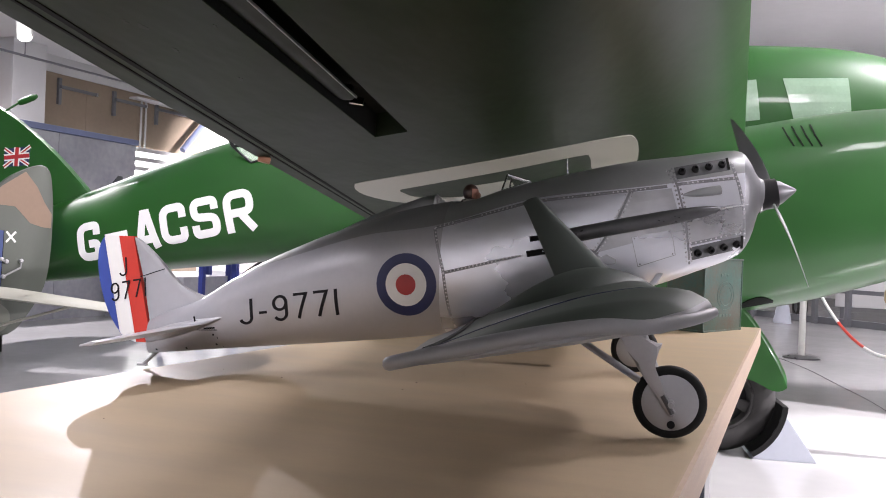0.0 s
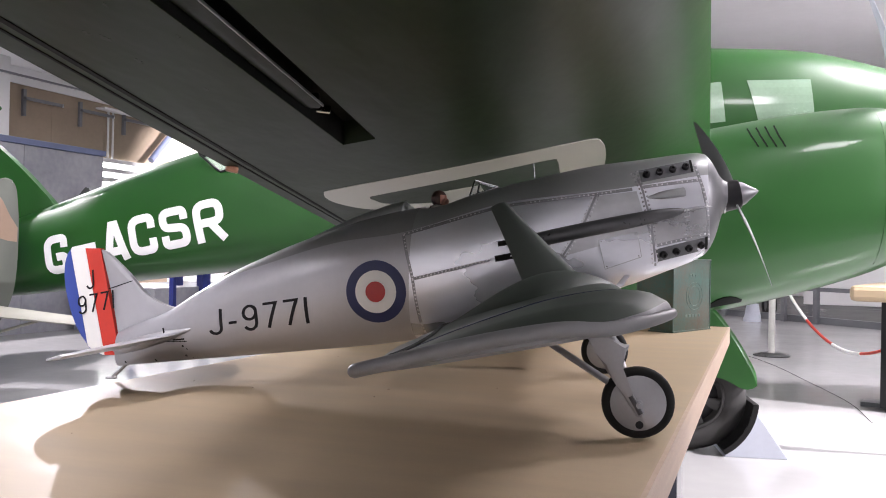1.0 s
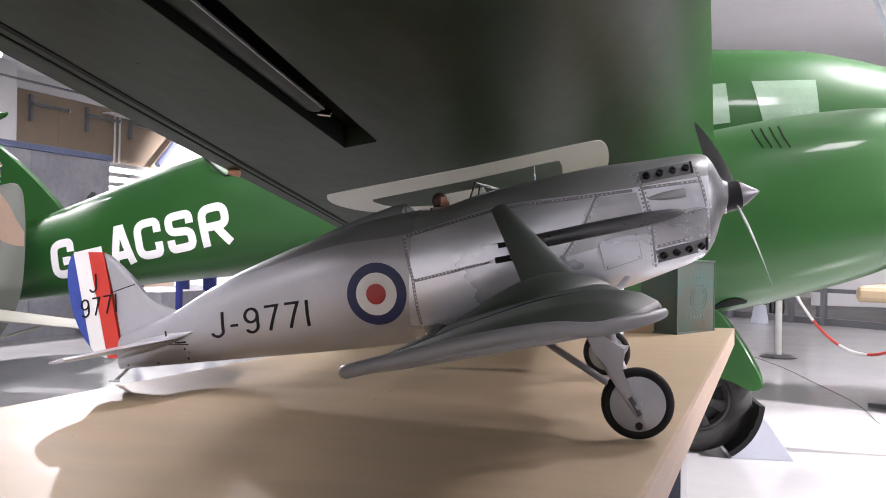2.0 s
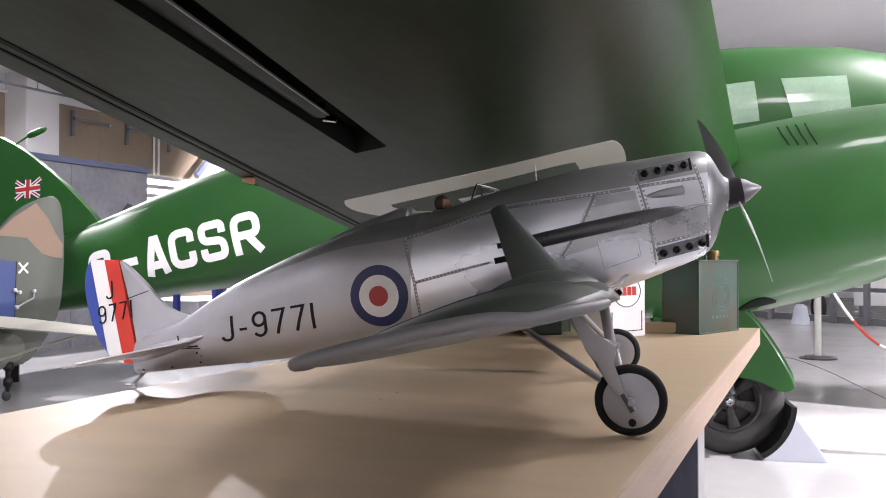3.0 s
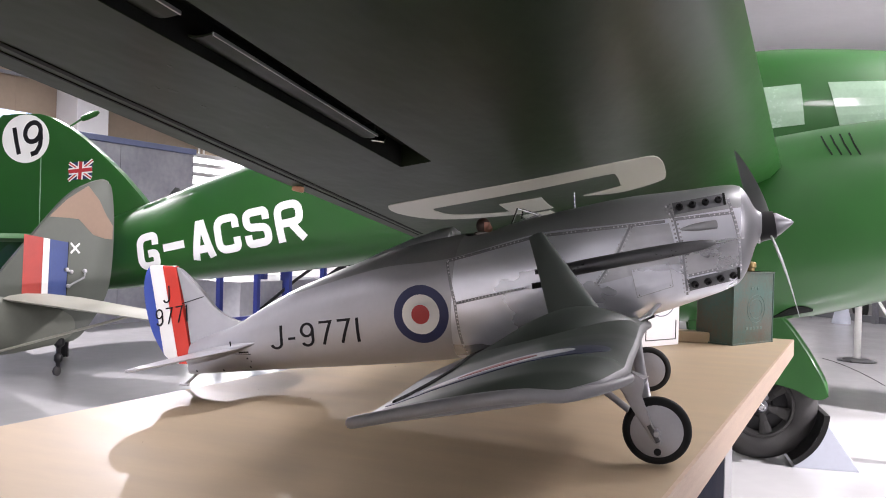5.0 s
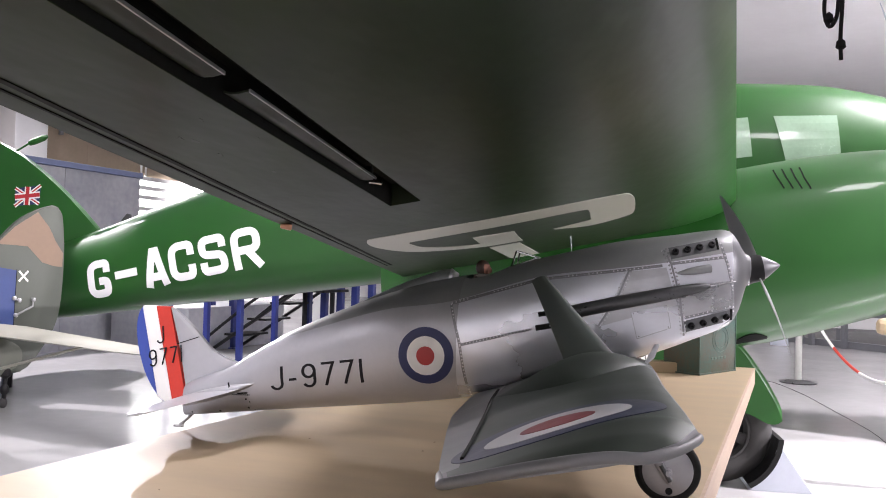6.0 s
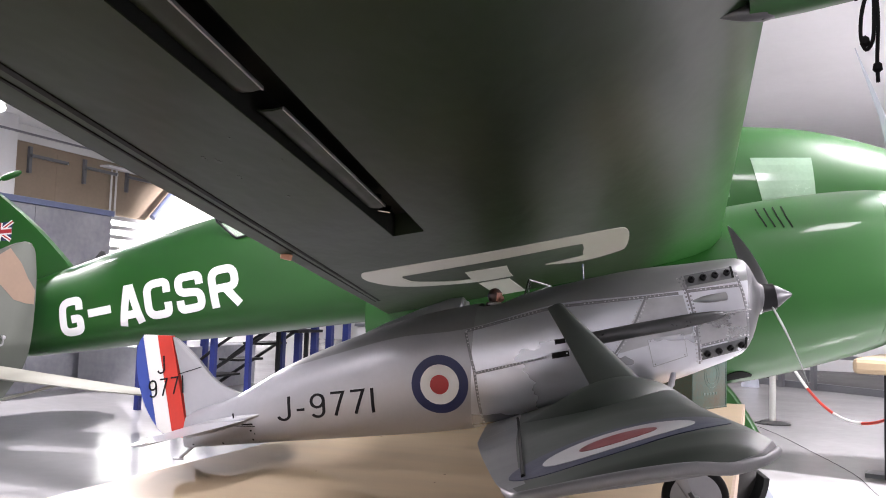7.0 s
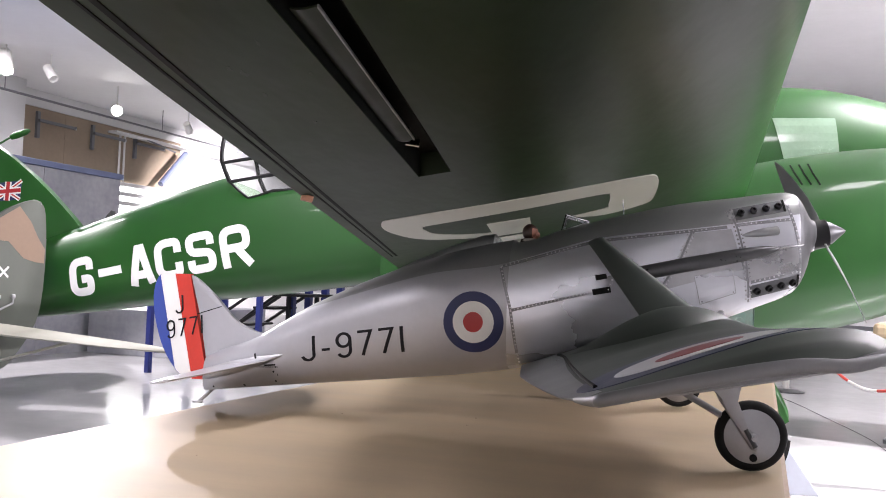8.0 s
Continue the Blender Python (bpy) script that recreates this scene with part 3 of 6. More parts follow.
def fillet(points, radius, n=6):
    """Rounds the inner corners of a line of 2D points."""
    p = [Vector(q) for q in points]
    out = [p[0]]
    for a, c, b in zip(p, p[1:], p[2:]):
        r = min(radius, (a - c).length * 0.44, (b - c).length * 0.44)
        e, f = c + (a - c).normalized() * r, c + (b - c).normalized() * r
        out += [e * (1 - t) ** 2 + c * (2 * t * (1 - t)) + f * t * t for t in [k / n for k in range(n + 1)]]
    return out + [p[-1]]


T00, T01, T10, T11 = (Vector(p) for p in ((-2.735, 0.722), (-2.775, 0.995), (-1.335, 1.02), (-1.40, 1.3)))


def text_at(x, y):
    return T00.lerp(T10, x).lerp(T01.lerp(T11, x), y)


for ch, a, b, lines in LETTERS:
    sheets = []
    for ln in lines:
        pen = [text_at(a + (b - a) * x, y) for x, y in ln]
        pen = [pen[0]] + [q for q in (pen if ch in "A-" else fillet(pen, 0.066))[1:-1]] + [pen[-1]]
        sheets.append(stroke(pen, 0.056, 0.03))
    part("registration_letter", decal(sheets, on_hull, depth=0.003), TIN_WHITE, body, "white painted registration letter")

# glazed canopy far behind the wing, raked towards the tail
def hoop(u, sill, lean=1.0):
    """One cross frame of the canopy, from sill to sill."""
    half = [(0.0, sill, 0.365), (-0.06 * lean, sill + 0.13, 0.36), (-0.075 * lean, sill + 0.225, 0.34), (-0.09 * lean, sill + 0.355, 0.25), (-0.095 * lean, sill + 0.425, 0.12), (-0.095 * lean, sill + 0.445, 0.0)]
    return curve_points([(u + du, CY - off, z) for du, z, off in half] + [(u + du, CY + off, z) for du, z, off in half[-2::-1]], 3)


hoops = [hoop(-1.57, 1.575), hoop(-1.43, 1.6), hoop(-1.1, 1.66, 0.6), hoop(-0.7, 1.73, 0.3), hoop(-0.25, 1.8, 0.0)]
bm, vs = grid(hoops)
canopy = part("canopy", bm, GLASS, comet, "clear glazed cockpit canopy", 40)
canopy.visible_shadow = False
for h, r in ((hoops[0], 0.016), (hoops[2], 0.01), (hoops[3], 0.01)):
    part("canopy_frame", tube(h, r, 6), BLACK, canopy)
for k in (0, 3, len(hoops[0]) - 4, len(hoops[0]) - 1):
    part("canopy_frame", tube([h[k] for h in hoops], 0.012, 6), BLACK, canopy)
for side in (-1, 1):
    low = [(-1.57, 1.575), (-1.5, 1.517), (-1.43, 1.466), (-1.35, 1.487), (-1.257, 1.522), (-1.0, 1.537), (-0.3, 1.592)]
    part("lower_frame", tube([(u, CY + side * 0.37, z) for u, z in low], 0.009, 6), BLACK, canopy)
    bm, _ = grid([[(u, CY + side * 0.368, z), (u, CY + side * 0.366, 1.575 + 0.18 * (u + 1.57))] for u, z in low])
    pane = part("side_pane", bm, GLASS, canopy, "clear lower side pane")
    pane.visible_shadow = False

# pale patches on the nose: reflections painted as thin plates
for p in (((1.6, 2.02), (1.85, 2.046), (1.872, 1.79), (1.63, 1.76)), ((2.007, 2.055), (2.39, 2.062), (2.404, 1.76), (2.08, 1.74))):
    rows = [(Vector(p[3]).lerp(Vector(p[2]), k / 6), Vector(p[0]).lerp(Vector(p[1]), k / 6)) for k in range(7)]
    part("nose_reflection", decal([rows], on_hull, across=6, depth=0.003), GREEN_PALE, body, "pale glossy panel on the nose")

# ---- wing ----


def wing_z(u, lat):
    return 1.236 + 0.1953 * u - 0.0605 * lat


def wing_te(lat):
    return 0.19 - 0.062 * lat if lat > -0.4 else 0.215 + 0.9 * (abs(lat + 0.4) / 0.6) ** 2.2 * 0.35


def wing_le(lat):
    return 0.895 + 0.166 * lat if lat > -0.4 else 0.829 - 0.35 * (abs(lat + 0.4) / 0.6) ** 2.2


SLOT0, SLOT1, SLOT_END = 0.368, 0.447, 1.82
lats = [-1.0, -0.97, -0.9, -0.8, -0.65, -0.5, -0.3, 0.0, 0.3, 0.6, 0.9, 1.2, 1.5, 1.7, 1.815, 1.823, 2.0, 2.3, 2.7, 3.1, 3.5, 3.9, 4.3, 4.8, 5.4]


def wing_section(lat):
    te, le = wing_te(lat), wing_le(lat)
    chord = le - te
    thick = 0.13 * chord
    slot = SLOT_END > lat > -0.7
    pts = []
    cuts = [te, te + 0.25 * (SLOT0 - te), te + 0.6 * (SLOT0 - te), SLOT0 - 0.004, SLOT0, SLOT0 + 0.003, SLOT1 - 0.003, SLOT1, SLOT1 + 0.004]
    if te > SLOT0 - 0.05 or le < SLOT1 + 0.05:
        cuts = [te + chord * k / 9 * 0.7 for k in range(9)]
        slot = False
    cuts += [cuts[-1] + (le - cuts[-1]) * f for f in (0.12, 0.25, 0.4, 0.55, 0.68, 0.8, 0.9, 0.96, 1.0)]
    for i, u in enumerate(cuts):
        s = (u - te) / chord
        lift = 0.0 if s < 0.72 else 0.42 * thick * (1 - math.sqrt(max(0.0, 1 - ((s - 0.72) / 0.28) ** 2.6)))
        sag = -0.008 * math.sin(math.pi * min(1, s / 0.85)) if s < 0.85 else 0
        z = wing_z(u, lat) + lift + sag
        if slot and 5 <= i <= 6:
            z += 0.055
        pts.append((u, lat, z))
    for s in (0.985, 0.95, 0.85, 0.7, 0.5, 0.3, 0.12, 0.0):
        u = te + chord * s
        pts.append((u, lat, wing_z(u, lat) + 0.006 + thick * (2.6 * (1 - s) ** 0.5 * s ** 0.95 * 0.62 + 0.42 * s)))
    return pts


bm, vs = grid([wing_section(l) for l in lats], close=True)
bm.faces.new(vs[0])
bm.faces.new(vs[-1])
wing = part("wing", bm, GREEN_SHADED, comet, "dark green doped wing with an open slot in its underside", 35)


def under(u, lat, drop=0.0):
    te, le = wing_te(lat), wing_le(lat)
    s = (u - te) / (le - te)
    sag = -0.008 * math.sin(math.pi * min(1, s / 0.85)) if s < 0.85 else 0
    return Vector((u, lat, wing_z(u, lat) + sag - drop))


def on_wing(q, out):
    return under(q[0], q[1], out)


# a black sheet that paints the slot's shade, and the parts inside it
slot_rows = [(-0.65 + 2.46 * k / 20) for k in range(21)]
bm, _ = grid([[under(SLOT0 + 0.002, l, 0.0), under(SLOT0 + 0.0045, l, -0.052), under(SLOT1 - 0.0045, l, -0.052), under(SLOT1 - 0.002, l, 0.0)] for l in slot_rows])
slot_ob = part("slot_shade", bm, DARK, wing, "black inside of the open slot")
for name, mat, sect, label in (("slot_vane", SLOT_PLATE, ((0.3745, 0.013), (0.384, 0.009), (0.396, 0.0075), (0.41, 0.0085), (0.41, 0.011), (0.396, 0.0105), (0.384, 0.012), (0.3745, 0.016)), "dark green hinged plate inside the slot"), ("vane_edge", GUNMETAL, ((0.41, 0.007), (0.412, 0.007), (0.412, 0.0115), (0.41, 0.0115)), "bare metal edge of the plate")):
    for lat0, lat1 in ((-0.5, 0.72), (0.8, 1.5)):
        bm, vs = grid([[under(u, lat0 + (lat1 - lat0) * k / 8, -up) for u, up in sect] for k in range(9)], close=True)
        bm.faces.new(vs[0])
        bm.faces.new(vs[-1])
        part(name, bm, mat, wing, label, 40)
part("hinge_bracket", box(-0.014, 0.014, -0.003, 0.003, 0, 0.016, 0.001, m=Matrix.Translation(under(0.402, 1.53, -0.004)) @ pose(0, 0, 0, -25, 6, 8)), STEEL, wing, "bright steel hinge bracket")
part("hinge_block", box(0.376, 0.4, 1.502, 1.522, 0.0, 0.03, 0.004, m=Matrix.Translation((0, 0, wing_z(0.39, 1.51) + 0.004))), BLACK, wing, "black hinge block")
# the two dark gaps along the trailing edge
for off, w in ((0.052, 0.008), (0.034, 0.004)):
    rows = stroke([(wing_te(l) + off, l) for l in [3.3 - 0.3 * k for k in range(13)]], w, 0.3)
    part("trailing_gap", decal([rows], on_wing, depth=0.0015, across=1), DARK, wing)
part("wood_block", box(-0.013, 0.017, -0.016, 0.016, -0.01, 0.005, 0.003, m=Matrix.Translation(under(0.085, 1.85, 0.002)) @ pose(0, 0, 0, 0, 11, 20)), ORANGE_WOOD, wing, "small orange wooden block on the trailing edge")
# flaked and cracked paint
rnd = random.Random(21)
for u, lat, size in ((0.317, 0.857, 0.003), (0.251, 0.929, 0.004), (0.262, 0.955, 0.005), (0.256, 1.06, 0.004), (0.345, 1.0, 0.003), (0.281, 1.243, 0.004)):
    rows = []
    n = 7
    for k in range(n + 1):
        f = k / n
        w = size * math.sin(math.pi * (0.08 + 0.84 * f)) * rnd.uniform(0.35, 1.0)
        c = Vector((u + 0.35 * size * rnd.uniform(-1, 1) - 0.4 * size * f, lat + (f - 0.5) * size * 6))
        rows.append((c + Vector((w, 0)), c - Vector((w, 0))))
    part("paint_flake", decal([rows], on_wing, across=2, depth=0.0002), WORN_GREEN, wing)
# white letter under the wing
G_ARM = [((0.606, 3.13), (0.6, 2.99)), ((0.435, 3.12), (0.427, 3.0)), ((0.22, 2.93), (0.277, 2.84)), ((0.143, 2.64), (0.25, 2.7)), ((0.155, 2.42), (0.252, 2.63)), ((0.229, 2.37), (0.29, 2.6)),
         ((0.6, 2.36), (0.6, 2.57)), ((0.915, 2.35), (0.83, 2.545)), ((0.992, 2.43), (0.862, 2.6)), ((1.02, 2.82), (0.868, 2.8)), ((0.993, 2.94), (0.866, 2.86)), ((0.87, 3.03), (0.8, 2.9)), ((0.74, 2.95), (0.735, 2.93))]
letter = [[(Vector(a), Vector(b)) for a, b in zip(curve_points([q[0] for q in G_ARM], 5), curve_points([q[1] for q in G_ARM], 5))],
          [(Vector((0.453, 2.775)), Vector((0.453, 3.02))), (Vector((0.6, 2.783)), Vector((0.6, 3.02)))]]
part("wing_letter", decal(letter, on_wing, depth=0.002), CREAM_PAINT, wing, "large white registration letter under the wing")
dash = [[(Vector((0.467, 3.2)).lerp(Vector((0.5, 3.86)), k / 4), Vector((0.588, 3.2)).lerp(Vector((0.64, 3.93)), k / 4)) for k in range(5)]]
part("wing_letter", decal(dash, on_wing, depth=0.002), CREAM_PAINT, wing, "large white dash under the wing")

# pitot tube with its red cover
PZ = wing_z(1.0, 0.82) + 0.025
pitot = part("pitot_mast", tube([(1.0, 0.82, PZ + 0.002), (1.03, 0.82, PZ + 0.007), (1.07, 0.82, PZ + 0.015), (1.165, 0.82, PZ + 0.032)], [0.02, 0.025, 0.025, 0.019], 14), GREEN, comet, "green pitot mast on the leading edge", 40)
part("mast_root", tube([(0.962, 0.82, PZ - 0.014), (0.99, 0.82, PZ - 0.012), (1.02, 0.82, PZ - 0.008), (1.05, 0.82, PZ - 0.002)], [0.003, 0.009, 0.014, 0.01], 12), DARK_METAL, pitot, "bare metal root fitting", 50)
part("pitot_cover", tube([(1.158, 0.82, PZ + 0.031), (1.17, 0.82, PZ + 0.033), (1.3, 0.82, PZ + 0.05), (1.5, 0.82, PZ + 0.07)], [0.02, 0.026, 0.028, 0.026], 12), RED_CLOTH, pitot, "red cloth pitot cover", 60)
CX = 1.143
cord = [[(CX, 0.80, PZ + 0.02), (CX - 0.012, 0.795, PZ - 0.015), (CX - 0.016, 0.79, PZ - 0.05), (CX - 0.01, 0.79, PZ - 0.068), (CX - 0.002, 0.79, PZ - 0.055), (CX + 0.001, 0.795, PZ - 0.02), (CX + 0.002, 0.80, PZ + 0.02)],
        [(CX + 0.004, 0.80, PZ + 0.02), (CX + 0.004, 0.79, PZ - 0.03), (CX + 0.002, 0.788, PZ - 0.08), (CX + 0.003, 0.788, PZ - 0.108)],
        [(CX, 0.80, PZ + 0.02), (CX - 0.018, 0.795, PZ + 0.006), (CX - 0.02, 0.795, PZ - 0.004), (CX - 0.006, 0.8, PZ + 0.006)]]
for c in cord:
    part("cord", tube(curve_points(c, 5), 0.0024, 6), CORD, pitot, "black tie cord")
part("cord_knot", lathe([(0, 0), (0.004, 0.005), (0.011, 0.006), (0.016, 0)], (CX + 0.0025, 0.788, PZ - 0.082), (CX + 0.0025, 0.788, PZ - 0.2), 8), CORD, pitot)
part("cord_knot", lathe([(0, 0), (0.004, 0.005), (0.011, 0.006), (0.016, 0)], (CX - 0.011, 0.79, PZ - 0.05), (CX - 0.011, 0.79, PZ - 0.2), 8), CORD, pitot)

# ---- engine nacelle ----
NY = 4.19
nac = Body(
    top=[(-0.18, 1.2), (0.2, 1.3), (0.8, 1.42), (1.53, 1.557), (1.9, 1.625), (2.25, 1.664), (2.4, 1.65), (2.46, 1.58), (2.475, 1.5)],
    bottom=[(-0.18, 0.8), (0.3, 0.72), (0.9, 0.66), (1.3, 0.66), (1.68, 0.70), (2.04, 0.795), (2.38, 0.915), (2.45, 0.98), (2.475, 1.06)],
    half=[(-0.18, 0.18), (0.3, 0.3), (0.9, 0.37), (1.6, 0.39), (2.2, 0.37), (2.4, 0.33), (2.46, 0.26), (2.475, 0.2)],
    power_up=[(-0.2, 2.4), (2.5, 2.4)], power_low=[(-0.2, 2.2), (2.5, 2.3)], middle=[(-0.2, 0.5), (2.5, 0.5)], centre=NY)
us = [-0.18 + 2.58 * k / 40 for k in range(40)] + [2.4, 2.42, 2.44, 2.455, 2.468, 2.475]
bm, vs = grid([nac.ring(u, 0, 360, 49)[:-1] for u in us], close=True)
bm.faces.new(vs[0])
bm.faces.new(vs[-1])
nacelle = part("engine_nacelle", bm, GREEN, comet, "glossy green engine nacelle", 40)


def on_nac(q, out):
    return nac.point(q[0], q[1], out)


for k in range(4):
    x = 1.725 + 0.038 * k
    rows = stroke([(x - 0.008, 1.54 + 0.004 * k), (x, 1.5), (x + 0.022, 1.445)], 0.006, 0.03)
    part("louvre", decal([rows], on_nac, depth=0.003, across=1), DARK, nacelle)
part("cowl_joint", tube([nac.point(2.28, z, 0.0) for z in [0.93 + 0.68 * k / 14 for k in range(15)]], 0.0018, 5), GREEN, nacelle)
part("cowl_opening", decal([[(Vector((1.54 + 0.17 * k / 6, 0.703 + 0.007 * k)), Vector((1.54 + 0.17 * k / 6, 0.706 + 0.035 * math.sin(math.pi * k / 6) + 0.008 * k))) for k in range(7)]], on_nac, depth=0.004), DARK, nacelle, "black opening under the nacelle")
hub = part("spinner", lathe([(0, 0.2), (0.03, 0.2), (0.1, 0.16), (0.2, 0.07), (0.25, 0)], (2.47, NY, 1.28), (3.0, NY, 1.37), 32), GREEN, comet, smooth=40)
part("propeller_blade", tube([(2.55, NY, 1.36), (2.46, NY - 0.02, 1.66), (2.36, NY - 0.04, 2.04), (2.23, NY - 0.05, 2.38)], [0.03, 0.052, 0.036, 0.005], 12, flat=0.22, flat_dir=(1, 0, 0)), CHALK, hub, "pale propeller blade", 50)
part("propeller_blade", tube([(2.58, NY, 1.24), (2.66, NY + 0.02, 0.95), (2.86, NY + 0.05, 0.3)], [0.03, 0.052, 0.006], 12, flat=0.22, flat_dir=(1, 0, 0)), CHALK, hub, "pale propeller blade", 50)

# undercarriage: door fairing, wheel and chock
gear_front = curve_points([(1.5, 0.775), (1.62, 0.70), (1.715, 0.58), (1.805, 0.43), (1.84, 0.345)], 5)
BULGE = 0.035
gear_out = [(u - BULGE, z) for u, z in gear_front] + curve_points([(1.80, 0.333), (1.74, 0.327), (1.65, 0.37), (1.52, 0.39), (1.36, 0.37), (1.2, 0.42)], 4)[1:] + [(1.15, 0.8)]
part("wheel_door", slab(gear_out, NY - 0.12, NY - 0.106, 0.002), GREEN, comet, "green undercarriage door")
part("wheel_door", slab(gear_out, NY + 0.21, NY + 0.224, 0.002), GREEN, comet, "green undercarriage door")
bm, _ = grid([[(u - BULGE + BULGE * (1 - (k / (len(gear_front) - 1)) ** 8) * math.sin(math.pi * j / 12) ** 0.6, NY + 0.052 - 0.172 * math.cos(math.pi * j / 12), z) for j in range(13)] for k, (u, z) in enumerate(gear_front)])
part("wheel_fairing", bm, GREEN, comet, "rounded green front of the wheel fairing", 60)
WC = (1.52, NY + 0.04, 0.268)
axle = (WC[0], WC[1] + 1, WC[2])
wheel = part("main_wheel", lathe([(-0.06, 0.0), (-0.06, 0.05), (-0.045, 0.06), (-0.03, 0.13), (-0.062, 0.145), (-0.062, 0.16), (0.062, 0.16), (0.062, 0.0)], WC, axle, 32), BLACK, comet, "dark wheel with spokes", 40)
tprof = [(-0.075 * math.cos(radians(a)), 0.192 + 0.076 * math.sin(radians(a))) for a in range(-60, 241, 20)]
part("tyre", lathe(tprof, WC, axle, 48), TYRE, wheel, "dusty black tyre", 50)
part("rim_ring", lathe([(-0.066, 0.138), (-0.072, 0.143), (-0.072, 0.152), (-0.064, 0.156)], WC, axle, 40), TYRE, wheel, "", 40)
for k in range(6):
    a = radians(60 * k + 20)
    part("wheel_spoke", tube([(WC[0] + r * math.cos(a + 0.4), WC[1] - y, WC[2] + r * math.sin(a + 0.4)) for r, y in ((0.035, 0.06), (0.08, 0.047), (0.137, 0.05))], [0.016, 0.02, 0.034], 10, flat=0.35, flat_dir=(0, 1, 0)), TYRE, wheel)
    part("hub_bolt", lathe([(0, 0), (0, 0.009), (0.012, 0.009), (0.012, 0)], (WC[0] + 0.062 * math.cos(a), WC[1] - 0.03, WC[2] + 0.062 * math.sin(a)), (WC[0] + 0.062 * math.cos(a), WC[1] - 1, WC[2] + 0.062 * math.sin(a)), 8), RAIL_GREY, wheel)
part("brake_arm", tube([(WC[0] + 0.02, WC[1] - 0.07, WC[2] + 0.03), (WC[0] - 0.01, WC[1] - 0.075, WC[2] + 0.13), (WC[0] - 0.02, WC[1] - 0.07, WC[2] + 0.24)], 0.017, 10), RAIL_GREY, wheel, "grey brake arm", 50)
part("brake_block", box(WC[0] - 0.105, WC[0] - 0.06, WC[1] - 0.085, WC[1] - 0.05, WC[2] - 0.075, WC[2] - 0.04, 0.006), RAIL_GREY, wheel, "worn steel brake block")
part("hub_nut", lathe([(0, 0.018), (0.02, 0.018), (0.024, 0.012), (0.012, 0.01), (0.012, 0)], (WC[0], WC[1] - 0.1, WC[2]), (WC[0], WC[1] - 1, WC[2]), 6), STEEL, wheel)
part("hub_cap", lathe([(0, 0), (0.0, 0.03), (0.03, 0.032), (0.05, 0.02), (0.05, 0)], (WC[0], WC[1] - 0.05, WC[2]), (WC[0], WC[1] - 1, WC[2]), 16), RAIL_GREY, wheel, "", 40)
for dx in (-0.05, 0.03):
    part("gear_leg", tube([(WC[0] + dx, NY + 0.1, WC[2]), (WC[0] + dx - 0.05, NY + 0.1, 0.8)], 0.025, 10), STEEL, comet)
part("tail_support", tube([(-3.6, CY, 0.0), (-3.6, CY, 0.62)], 0.04, 10), BLACK, comet)

# wheel chock: white board wedge with a black curved face
chock = thing("wheel_chock", "white wedge-shaped wheel chock with a black rubber face", "chock", COMET)
part("wedge", slab([(1.66, 0.0), (1.955, 0.0), (1.802, 0.222), (1.79, 0.222), (1.775, 0.16), (1.73, 0.08)], NY - 0.1, NY + 0.2, 0.003), CHALK, chock, "white board wedge")
arc_in = [(WC[0] + 0.273 * math.cos(radians(a)), WC[2] + 0.273 * math.sin(radians(a))) for a in range(-60, -1, 3)]
arc_out = [(WC[0] + 0.298 * math.cos(radians(a)), WC[2] + 0.298 * math.sin(radians(a))) for a in range(-60, -1, 3)]
part("rubber_face", slab(arc_in + arc_out[::-1], NY - 0.104, NY + 0.204), RUBBER, chock, "black rubber face")

# ---- the silver model aeroplane on the table ----
MODEL = pose(0.867, 1.69, 0, 0, 0, 11.04)
model = thing("model_aeroplane", "silver scale model monoplane with roundels and dark upper decking", "model aeroplane", MODEL)
mb = Body(
    top=[(-1.225, 0.772), (-1.2, 0.785), (-1.12, 0.815), (-1.06, 0.852), (-1.0, 0.888), (-0.92, 0.926), (-0.836, 0.961), (-0.724, 1.0), (-0.645, 1.02), (-0.56, 1.036), (-0.5, 1.054), (-0.4, 1.08), (-0.3, 1.103), (-0.2, 1.117), (-0.12, 1.129), (-0.098, 1.127), (-0.084, 1.112), (-0.075, 1.096), (-0.067, 1.085), (-0.058, 1.08)],
    bottom=[(-1.225, 0.703), (-1.06, 0.723), (-0.828, 0.75), (-0.647, 0.774), (-0.5, 0.805), (-0.38, 0.84), (-0.234, 0.888), (-0.166, 0.915), (-0.1, 0.944), (-0.084, 0.962), (-0.075, 0.985), (-0.067, 1.015), (-0.058, 1.03)],
    half=[(-1.225, 0.02), (-1.19, 0.034), (-1.1, 0.056), (-0.98, 0.082), (-0.8, 0.126), (-0.66, 0.15), (-0.5, 0.152), (-0.4, 0.146), (-0.28, 0.13), (-0.2, 0.118), (-0.12, 0.095), (-0.098, 0.086), (-0.084, 0.072), (-0.075, 0.058), (-0.067, 0.042), (-0.058, 0.03)],
    power_up=[(-1.23, 2.2), (-0.7, 2.5), (-0.4, 2.6), (-0.2, 3.0), (-0.1, 2.6), (-0.05, 2)], power_low=[(-1.23, 2.3), (-0.7, 2.5), (-0.5, 3.2), (-0.2, 3.2), (-0.05, 2)], middle=[(-1.23, 0.5), (-0.65, 0.5), (-0.2, 0.48), (-0.05, 0.5)])


def deck_z(u):
    """The joint between the bare flanks and the dark decking."""
    return smooth_table([(-1.23, 0.82), (-1.02, 0.875), (-0.9, 0.912), (-0.75, 0.956), (-0.614, 0.978), (-0.449, 1.029), (-0.3, 1.05), (-0.224, 1.061), (-0.1, 1.085)], u)


